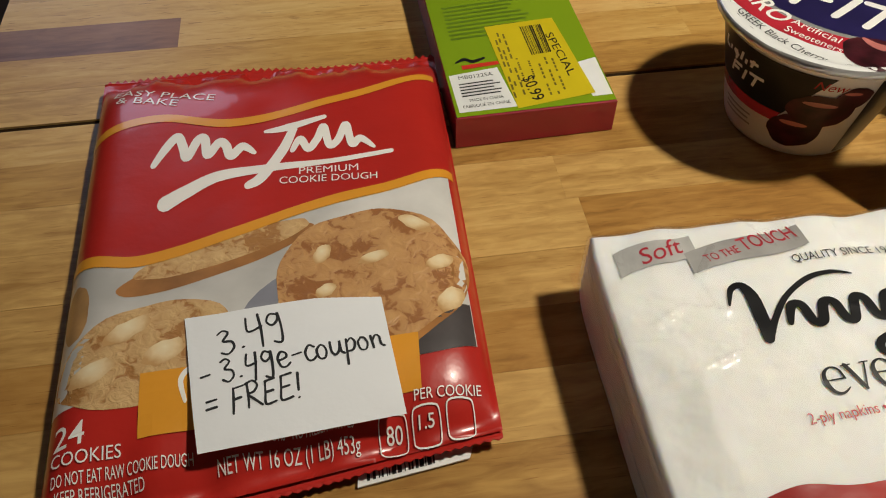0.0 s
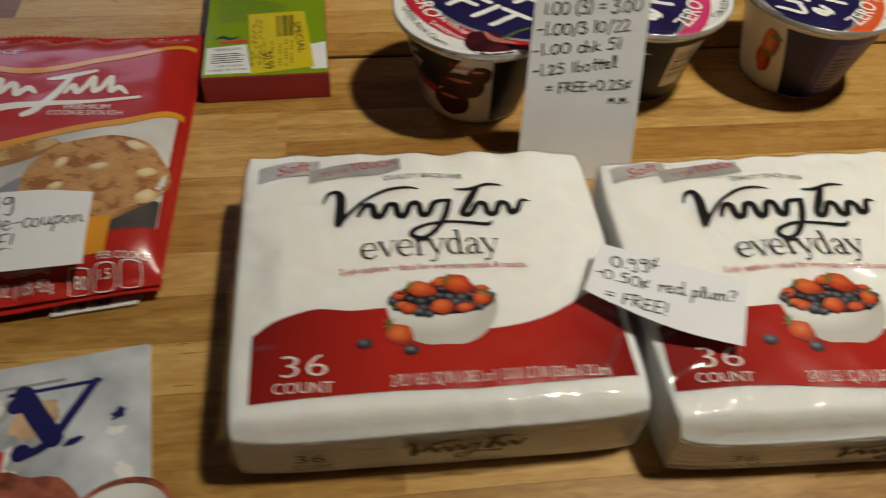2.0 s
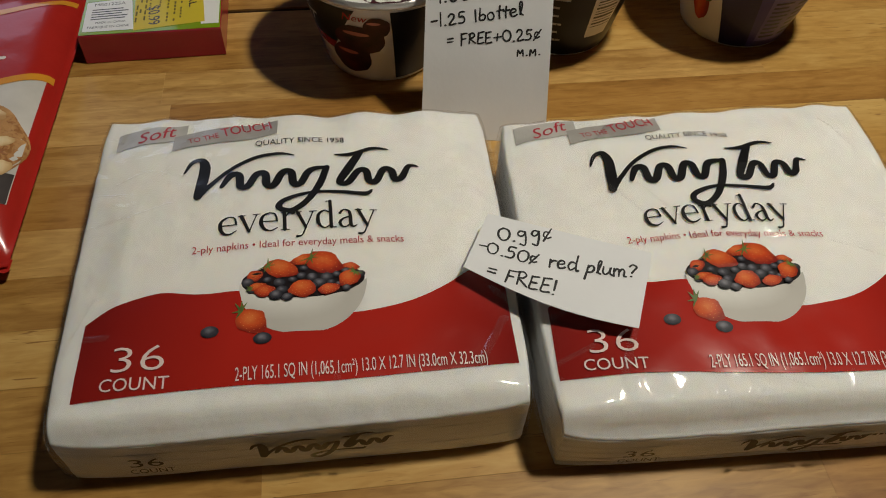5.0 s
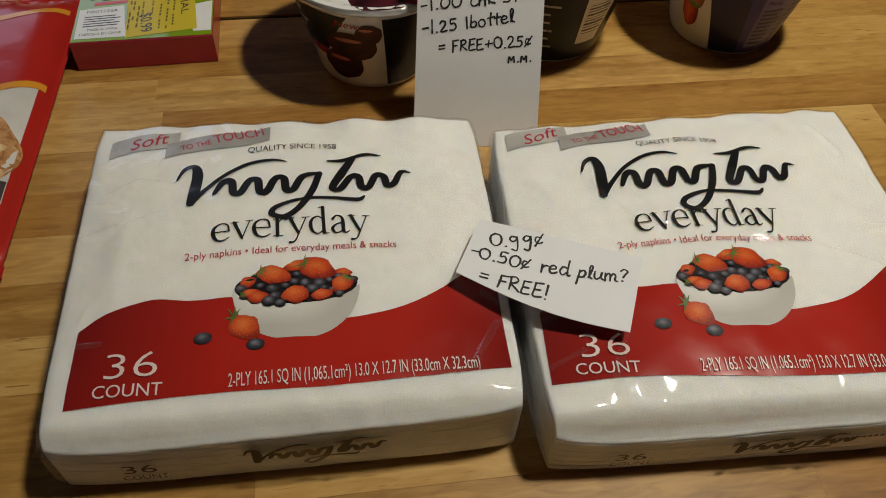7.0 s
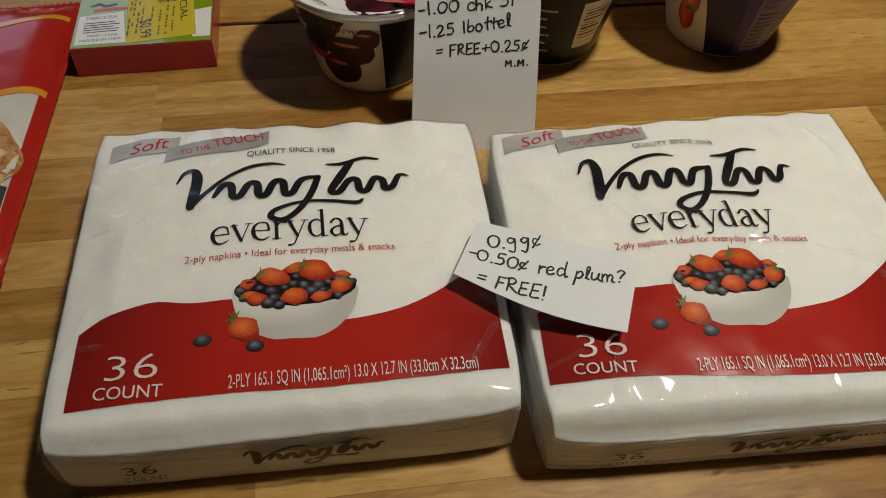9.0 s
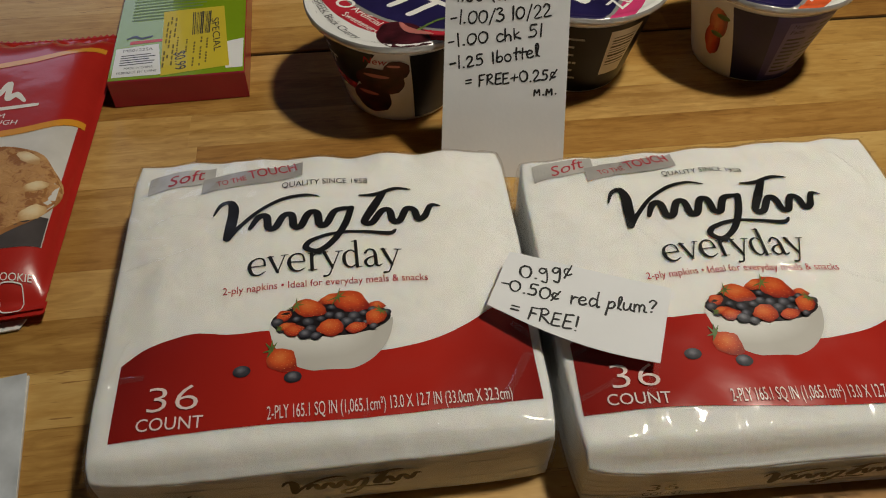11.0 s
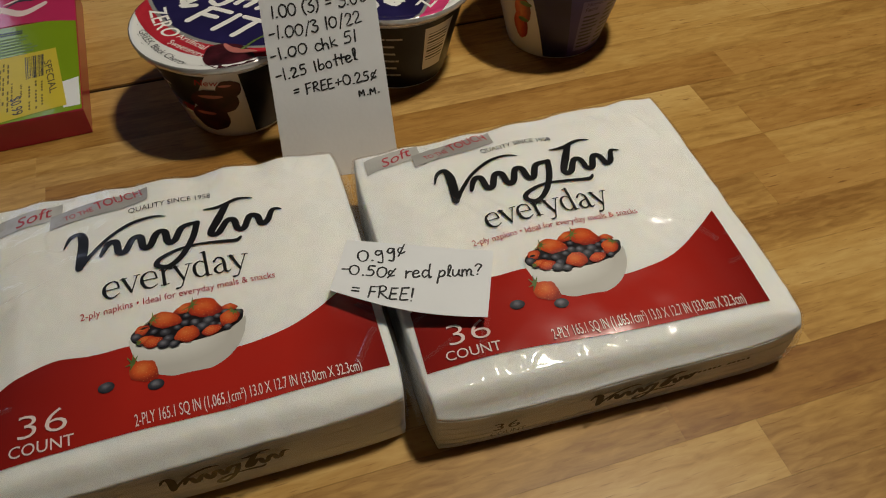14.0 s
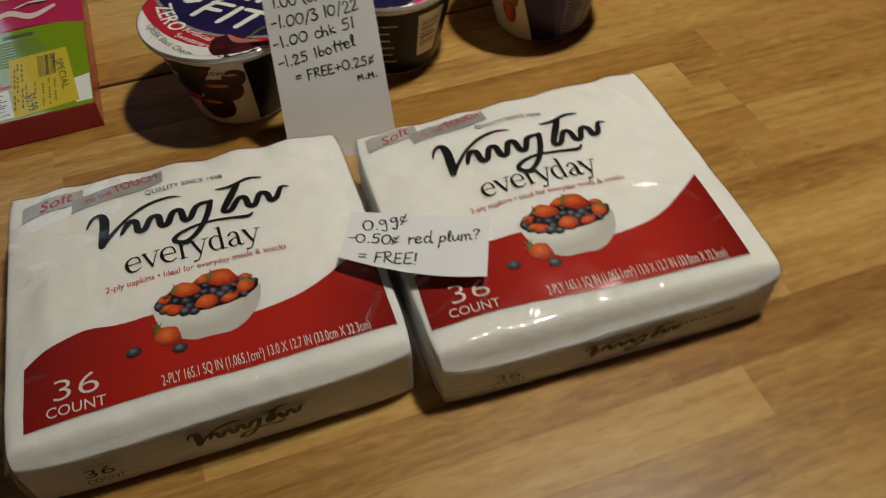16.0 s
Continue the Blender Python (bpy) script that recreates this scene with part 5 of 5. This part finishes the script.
for i, (x, top_v, w) in enumerate(((0.385, 0.41, 0.36), (0.410, 0.41, 0.30), (0.445, 0.40, 0.34), (0.475, 0.26, 0.10), (0.545, 0.24, 0.10), (0.605, 0.24, 0.19), (0.655, 0.25, 0.20), (0.700, 0.24, 0.17))):
    part("small_print", lay(mesh_join(*[quad_flat((x, top_v - w * q / 9), (x, top_v - w * (q + 0.7) / 9), (x + 0.013, top_v - w * (q + 0.7) / 9), (x + 0.013, top_v - w * q / 9), 1, 1) for q in range(9) if (q * 7 + i) % 5]), box_top, 0.0012), "ink_olive", tag)


# ---- yogurt cups ----
RIM, LIDZ = 0.053, 0.0655
CUP = ((0.0300, 0.0005), (0.0325, 0.0018), (0.0338, 0.006), (0.0375, 0.022), (0.0425, 0.042), (0.0465, 0.0570), (0.0470, 0.0600), (0.0505, 0.0618), (0.0520, 0.0625), (0.0522, 0.0640))


def cup_wall(a, z, off=0.0):
    """Round the cup: a in degrees, z from the foot in metres."""
    for (r0, z0), (r1, z1) in zip(CUP, CUP[1:]):
        if z <= z1:
            r = r0 + (r1 - r0) * (z - z0) / (z1 - z0)
            break
    return ((r + off) * math.cos(radians(a)), (r + off) * math.sin(radians(a)), z)


def lid_top(x, y, off=0.0):
    d = min(1.0, math.hypot(x, y))
    z = LIDZ + 0.0010 * (d > 0.9) * (1 - abs(d - 0.95) / 0.05) - 0.0012 * (1 - d ** 4) + 0.0004 * noise.noise(Vector((x * 5, y * 5, 7)))
    return (RIM * x, RIM * y, z + off)


def lid_mesh():
    v, f = oval(0, 0, 1, 1, n=72, rings=24)
    verts = [lid_top(x, y) for x, y in v]
    base, n = len(verts) - 72, 72
    k = len(verts)
    for i in range(n):
        x, y, z = verts[base + i]
        crimp = 0.985 + 0.006 * (i % 2)
        verts.append((x * crimp, y * crimp, LIDZ - 0.0035))
    f = f + [(base + i, k + i, k + (i + 1) % n, base + (i + 1) % n) for i in range(n)]
    return verts, f


def rim_y(x, r=0.985):
    return math.sqrt(max(0.0, r * r - x * x))


def yogurt_cup(label, centre, up, band, wall):
    cup = thing("yogurt_cup", label, "yogurt cup", "three yogurt cups")
    cup.location = (*centre, 0)
    body = smooth(part("cup_body", lathe(CUP, 64), "cup_white", cup, "white plastic cup"))
    lid = smooth(part("foil_lid", lid_mesh(), "foil", cup, "printed foil lid"))
    ca, sa = math.cos(radians(up - 90)), math.sin(radians(up - 90))

    def on(x, y, off=0.0):
        d = math.hypot(x, y)
        if d > 0.985:
            x, y = x * 0.985 / d, y * 0.985 / d
        return lid_top(ca * x - sa * y, sa * x + ca * y, off)
    arc1 = lambda x: -0.12 - 0.30 * (1 - x * x) + 0.10 * x * x
    arc2 = lambda x: arc1(x) - 0.05
    arc3 = lambda x: arc2(x) - 0.24
    smooth(part("white_field", lay(between(lambda x: -rim_y(x), lambda x: max(-rim_y(x), arc3(x)), -0.98, 0.98, 60, 8), on, 0.0002), "label_white", lid))
    smooth(part("colour_band", lay(between(lambda x: max(-rim_y(x), arc3(x)), lambda x: max(-rim_y(x), arc2(x)), -0.98, 0.98, 60, 4), on, 0.0003), band, lid))
    smooth(part("silver_line", lay(between(lambda x: max(-rim_y(x), arc2(x)), lambda x: max(-rim_y(x), arc1(x)), -0.985, 0.985, 60, 2), on, 0.0003), "foil", lid))
    smooth(part("navy_field", lay(between(lambda x: max(-rim_y(x), arc1(x)), lambda x: rim_y(x), -0.982, 0.982, 60, 12), on, 0.0002), "cup_navy", lid))
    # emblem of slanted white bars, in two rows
    E = lambda *q: stroke(list(q), [0.07] * len(q), 4)
    for bar in (
        E((-0.55, 0.62), (-0.62, 0.34), (-0.46, 0.34)), E((-0.36, 0.50), (-0.40, 0.34)), E((-0.14, 0.50), (-0.26, 0.46), (-0.22, 0.36), (-0.12, 0.44), (-0.20, 0.22), (-0.32, 0.24)),
        E((0.02, 0.64), (-0.04, 0.34)), E((-0.02, 0.46), (0.12, 0.50), (0.10, 0.34)), E((0.30, 0.62), (0.24, 0.36)), E((0.20, 0.52), (0.40, 0.54)),
        E((-0.50, 0.02), (-0.62, 0.10), (-0.50, 0.20), (-0.56, 0.00), (-0.42, 0.08)),
        E((-0.22, 0.14), (-0.30, -0.20)), E((-0.24, 0.13), (0.02, 0.16)), E((-0.26, -0.02), (-0.06, 0.0)), E((0.14, 0.16), (0.06, -0.20)), E((0.22, 0.16), (0.56, 0.18)), E((0.40, 0.16), (0.32, -0.20))):
        part("emblem_bar", lay(bar, on, 0.0005), "ink_white", lid, "white slanted emblem bar")
    part("emblem", lay(stroke([(0.10, 0.80), (0.25, 0.74), (0.40, 0.80)], [0.02, 0.09, 0.02]), on, 0.0005), "ink_white", lid)
    part("printed_line", lay(lettering("New", (0.52, 0.62), (0.78, 0.60), 0.14, 0.004, 0.3), on, 0.0005), "cup_red", lid)
    part("printed_line", lay(lettering("ZERO", (-0.80, -0.26), (-0.28, -0.58), 0.19, 0.012, bend=-0.04), on, 0.0006), "ink_white", lid)
    part("printed_line", lay(lettering("Artificial", (-0.20, -0.52), (0.22, -0.565), 0.085, 0.004), on, 0.0006), "ink_white", lid)
    part("printed_line", lay(lettering("Sweeteners", (-0.20, -0.66), (0.28, -0.69), 0.085, 0.004), on, 0.0006), "ink_white", lid)
    part("printed_line", lay(lettering("GREEK Black Cherry" if band == "cup_red" else "GREEK", (-0.62, -0.64), (0.22 if band == "cup_red" else -0.2, -0.90), 0.085, 0.004, bend=-0.06), on, 0.0006), "ink_black", lid)
    if band == "cup_red":
        ch = part("cherry", lay(oval(0.56, -0.56, 0.32, 0.24, -15, n=30, rings=4, wob=0.06), on, 0.0008), "cherry", lid, "printed black cherry")
        part("cherry_flesh", lay(stroke([(0.36, -0.38), (0.52, -0.42), (0.74, -0.33)], [0.03, 0.10, 0.03]), on, 0.0010), "cherry_lit", ch)
        part("stem", lay(stroke([(0.58, -0.36), (0.62, -0.10), (0.74, 0.14)], [0.03, 0.025, 0.04]), on, 0.0010), "leaf", ch)
        part("blue_drop", lay(oval(0.76, 0.16, 0.06, 0.10, -10), on, 0.0009), "sky_blue", lid)
    wall(body)
    return cup


def wall_patch(a0, a1, z0, z1, nx=24, ny=10):
    """A printed field round the cup; z0 and z1 are heights at either side."""
    return quad_flat((a0[0], z0), (a1[0], z0), (a1[1], z1), (a0[1], z1), nx, ny)


BARS = (((-0.55, 0.62), (-0.62, 0.34), (-0.46, 0.34)), ((-0.36, 0.50), (-0.40, 0.34)), ((-0.14, 0.50), (-0.26, 0.46), (-0.22, 0.36), (-0.12, 0.44), (-0.20, 0.22)),
        ((0.02, 0.64), (-0.04, 0.34)), ((0.12, 0.50), (0.10, 0.34)), ((0.30, 0.62), (0.24, 0.36)), ((0.20, 0.52), (0.40, 0.54)),
        ((-0.22, 0.14), (-0.30, -0.20)), ((-0.24, 0.13), (0.02, 0.16)), ((-0.26, -0.02), (-0.06, 0.0)), ((0.14, 0.16), (0.06, -0.20)), ((0.22, 0.16), (0.56, 0.18)), ((0.40, 0.16), (0.32, -0.20)))


def wall_bars(place):
    """Thin slanted quads for each bar of the emblem on the cup's wall."""
    out = []
    for bar in BARS:
        q = place(*bar)
        for (xa, ya), (xb, yb) in zip(q, q[1:]):
            wx, wy = (1.1, 0.0) if abs(yb - ya) * 1500 > abs(xb - xa) else (0.0, 0.0009)
            out.append(quad_flat((xa - wx, ya - wy), (xa + wx, ya + wy), (xb + wx, yb + wy), (xb - wx, yb - wy), 2, 3))
    return out


def wall_cherry(body):
    w = lambda s: lay(s, cup_wall, 0.0003)
    smooth(part("black_field", w(wall_patch((150, 140), (240, 262), 0.0275, 0.0565)), "cup_black", body, "black printed upper wall"))
    smooth(part("black_field", w(wall_patch((292, 285), (330, 345), 0.004, 0.0565)), "cup_black", body, "black printed upper wall"))
    smooth(part("red_band", lay(wall_patch((150, 150), (236, 240), 0.0215, 0.0280), cup_wall, 0.0004), "cup_red", body))
    for a, z, ra, rz in ((252, 0.0190, 19, 0.0108), (262, 0.0345, 21, 0.0105), (276, 0.0450, 10, 0.0075)):
        c = smooth(part("cherry", lay(oval(a, z, ra, rz, n=24, rings=3, wob=0.08), cup_wall, 0.0006 + 0.0001 * ra / 17), "cherry", body))
        part("cherry_flesh", lay(oval(a - 2, z + rz * 0.45, ra * 0.50, rz * 0.14, n=14, rings=2), cup_wall, 0.0009), "cherry_lit", c)
    for bar in wall_bars(lambda *q: [(206 + 33 * x, 0.0390 + 0.0180 * y) for x, y in q]):
        part("emblem_bar", lay(bar, cup_wall, 0.0006), "ink_white", body, "white slanted emblem bar")
    part("small_print", lay(bars(3, (190, 0.010), (222, 0.010), (222, 0.019), (190, 0.019), 0.4, 3), cup_wall, 0.0006), "ink_silver_dark", body)
    part("printed_line", lay(lettering("New", (252, 0.0490), (270, 0.0490), 0.005, 0.01, 0.3), cup_wall, 0.0010), "cup_red", body)


def wall_barcode(body):
    smooth(part("black_field", lay(wall_patch((175, 175), (345, 345), 0.003, 0.0565), cup_wall, 0.0003), "cup_black", body, "black printed wall"))
    smooth(part("small_print", lay(bars(6, (225, 0.012), (275, 0.012), (275, 0.050), (225, 0.050), 0.25, 3), cup_wall, 0.0005), "ink_silver_dark", body))
    pan = smooth(part("code_panel", lay(wall_patch((295, 293), (318, 322), 0.016, 0.052), cup_wall, 0.0005), "label_white", body, "white barcode panel"))
    part("barcode", lay(mesh_join(*[quad_flat((297, z), (317, z), (317, z + h), (297, z + h), 4, 1) for z, h in ((0.024, 0.0006), (0.0262, 0.0012), (0.0290, 0.0006), (0.0310, 0.0016), (0.0340, 0.0008), (0.0362, 0.0005), (0.0382, 0.0014), (0.0412, 0.0007), (0.0432, 0.0012), (0.0460, 0.0006))]), cup_wall, 0.0008), "ink_black", pan)


def wall_facts(body):
    smooth(part("black_field", lay(wall_patch((248, 236), (292, 284), 0.003, 0.0565), cup_wall, 0.0003), "cup_navy", body, "navy printed wall"))
    smooth(part("violet_field", lay(wall_patch((276, 268), (350, 352), 0.003, 0.0565), cup_wall, 0.0005), "cup_violet", body, "violet-blue printed wall"))
    pan = smooth(part("facts_panel", lay(wall_patch((282, 279), (322, 326), 0.008, 0.052), cup_wall, 0.0009), "cup_lilac", body, "pale violet facts panel"))
    part("printed_line", lay(lettering("Nutrition", (283, 0.0475), (303, 0.0475), 0.0032, 0.01), cup_wall, 0.0013), "cup_navy", pan)
    part("printed_line", lay(lettering("Facts", (283, 0.0430), (295, 0.0430), 0.0032, 0.01), cup_wall, 0.0013), "cup_navy", pan)
    part("small_print", lay(bars(9, (284, 0.010), (302, 0.010), (301, 0.040), (283, 0.040), 0.45, 3, 0.3), cup_wall, 0.0013), "cup_navy", pan)
    part("small_print", lay(bars(10, (305, 0.010), (320, 0.010), (322, 0.050), (306, 0.050), 0.45, 4, 0.3), cup_wall, 0.0013), "cup_navy", pan)
    for a, z in ((226, 0.040), (222, 0.026)):
        b = smooth(part("strawberry", lay(oval(a, z, 9, 0.011, n=20, rings=3, wob=0.1), cup_wall, 0.0006), "strawberry", body, "printed red strawberry"))
        part("calyx", lay(oval(a + 4, z + 0.006, 6, 0.002, n=10, rings=1), cup_wall, 0.0009), "leaf", b)


yogurt_cup("black cherry yogurt cup with navy, red and white foil lid", (0.469, 0.545), 57, "cup_red", wall_cherry)
yogurt_cup("dark yogurt cup with pink-banded foil lid behind a note", (0.573, 0.584), 190, "cup_pink", wall_barcode)
yogurt_cup("violet yogurt cup with orange-banded foil lid and printed strawberries", (0.6865, 0.608), 180, "cup_orange", wall_facts)

# ---- magazine ----
mag = thing("magazine", "glossy frosty grey food magazine lying on the table", "magazine")
MA, MB = Vector((0.3325, 0.3195)), Vector((0.9397, 0.3420))
MD = Vector((0.3420, -0.9397))


def mag_top(x, y, off=0.0):
    """x to the left of the far right corner (negative), y towards the reader (negative)."""
    p = MA + MB * x - MD * y
    lift = 0.0006 * math.sin(x * 40) * math.sin(y * 30) + 0.0014 * max(0.0, 1 + x / 0.05) * max(0.0, 1 + y / 0.04)
    return (p.x, p.y, 0.0022 + lift + off)


mw, mh = 0.205, 0.265
flat = quad_flat((-mw, -mh), (0, -mh), (0, 0), (-mw, 0), 24, 24)
cover = smooth(part("cover", lay(flat, mag_top, 0.0), "mag_cover", mag, "frosty grey printed cover"))
rim = [mag_top(-mw, -mh, -0.0002), mag_top(0, -mh, -0.0002), mag_top(0, 0, -0.0002), mag_top(-mw, 0, -0.0002)]
part("pages", (([(x, y, 0.0004) for x, y, _ in rim] + [(x, y, 0.0016) for x, y, _ in rim]), [(3, 2, 1, 0), (4, 5, 6, 7), (0, 1, 5, 4), (1, 2, 6, 5), (2, 3, 7, 6), (3, 0, 4, 7)]), "pages", mag)
m2 = lambda px, py: ((Vector((px, py)) - MA).dot(MB), -(Vector((px, py)) - MA).dot(MD))
title = lambda *q: [m2(*p) for p in q]
for mark in (
    stroke(title((0.248, 0.2745), (0.240, 0.266), (0.241, 0.257), (0.252, 0.2545), (0.263, 0.262), (0.263, 0.271), (0.255, 0.2765), (0.248, 0.2745)), [0.004, 0.0085, 0.0085, 0.004, 0.0085, 0.0085, 0.004, 0.004]),
    stroke(title((0.2705, 0.2805), (0.2755, 0.269), (0.2795, 0.259)), [0.009, 0.009, 0.010]),
    oval(*m2(0.2865, 0.2795), 0.0045, 0.0045),
    stroke(title((0.2865, 0.2855), (0.297, 0.276), (0.309, 0.266)), [0.009, 0.009, 0.009]),
    stroke(title((0.3155, 0.2965), (0.312, 0.280), (0.308, 0.264), (0.300, 0.256)), [0.004, 0.0045, 0.0045, 0.004]),
    oval(*m2(0.2985, 0.2575), 0.0042, 0.0042),
    quad_flat(m2(0.2805, 0.2825), m2(0.3185, 0.2965), m2(0.3180, 0.2985), m2(0.2800, 0.2845), 6, 1),
    quad_flat(m2(0.205, 0.256), m2(0.232, 0.266), m2(0.231, 0.269), m2(0.204, 0.259), 6, 1),
    stroke(title((0.212, 0.259), (0.222, 0.247), (0.230, 0.237)), [0.007, 0.007, 0.006])):
    part("title_mark", lay(mark, mag_top, 0.0004), "mag_navy", cover, "deep navy title shape")
part("peach_patch", lay(oval(*m2(0.297, 0.274), 0.012, 0.008, 20, wob=0.2), mag_top, 0.0002), "mag_peach", cover)
ban = part("red_banner", lay(quad_flat(m2(0.190, 0.2125), m2(0.2945, 0.2475), m2(0.2915, 0.2575), m2(0.187, 0.2225), 16, 2), mag_top, 0.0003), "mag_red", cover, "tomato red banner")
part("printed_line", lay(lettering("fresh and easy", m2(0.197, 0.2175), m2(0.289, 0.2490), 0.0062, 0.008), mag_top, 0.0005), "ink_white", ban)
part("small_print", lay(bars(1, m2(0.272, 0.2835), m2(0.302, 0.2945), m2(0.3015, 0.2965), m2(0.2715, 0.2855), 0.8, 2, 0.0), mag_top, 0.0004), "ink_silver_dark", cover)
part("food_picture", lay(oval(*m2(0.300, 0.222), 0.033, 0.026, 10, n=36, rings=5, wob=0.15, seed=4), mag_top, 0.0003), "mag_food", cover)
part("bowl_rim", lay(oval(*m2(0.350, 0.236), 0.0215, 0.0170, 10), mag_top, 0.0003), "mag_food", cover)
part("bowl_inside", lay(oval(*m2(0.350, 0.2345), 0.0200, 0.0155, 10), mag_top, 0.0005), "china", cover)
part("bowl_food", lay(oval(*m2(0.353, 0.229), 0.009, 0.007, 10, wob=0.3), mag_top, 0.0007), "mag_food", cover)
for k in range(26):
    q = random.Random(40 + k)
    part("frost_patch", lay(oval(-q.uniform(0.006, 0.12), -q.uniform(0.006, 0.09), q.uniform(0.004, 0.012), q.uniform(0.002, 0.006), q.uniform(0, 180), n=18, rings=2, wob=0.35, seed=k), mag_top, 0.0001 + 0.000002 * k), ("ink_white", "ink_silver", "mag_cover")[k % 3], cover)
for px, py, r in ((0.332, 0.282, 0.0042), (0.318, 0.266, 0.0040), (0.262, 0.292, 0.003), (0.252, 0.288, 0.003)):
    part("dark_fleck", lay(oval(*m2(px, py), r, r * 0.5, 30, n=14, rings=2, wob=0.5, seed=int(px * 999)), mag_top, 0.0003), "mag_navy", cover)

# ---- table staves ----
rng = random.Random(11)
unit = {}
for key in ("maple", "pale", "amber", "umber"):
    v, f = brick(0, 0, -1, 1, 1, 0)
    me = bpy.data.meshes.new("plank")
    me.from_pydata(v, [], f[1:])
    me.materials.append(M[key])
    unit[key] = me
FIXED = {1: [], 2: [0.265], -4: [0.4567, 0.904], -5: [0.868], -8: [0.861], -7: [0.888], -12: [0.734], -13: [0.770]}
TONE = {(2, 0): "umber", (-4, 1): "amber", (-12, 1): "amber", (-8, 1): "amber", (-2, 1): "amber"}
for row in range(R0, R1):
    ends = [U0]
    wanted = FIXED.get(row, [])
    for stop in wanted + [U1]:
        if stop - ends[-1] > 0.62 or not wanted:
            while stop - ends[-1] > 0.50:
                ends.append(ends[-1] + rng.uniform(0.24, 0.46))
        ends.append(stop)
    for k, (a, b) in enumerate(zip(ends, ends[1:])):
        index = sum(1 for w in wanted if w <= a + 1e-6)
        tone = TONE.get((row, index)) if wanted or (row, k) in TONE else None
        if tone is None:
            # Left, far staves are mostly pale: the varnish sheen there put into the colour.
            tone = rng.choices(("maple", "pale", "amber"), (0.40, 0.57, 0.03) if b < 0.78 and row >= -7 else (0.84, 0.03, 0.13))[0]
        ob = new("plank", unit[tone])
        ob.parent = table
        gap0 = 0.0016 if row == 0 else 0.00005
        gap1 = 0.0020 if row == -1 else 0.00005
        ob.location = (a + 0.00002, SEAM + row * ROWH + gap0, rng.uniform(-0.00012, 0))
        ob.scale = (b - a - 0.00004, ROWH - gap0 - gap1, 0.02)
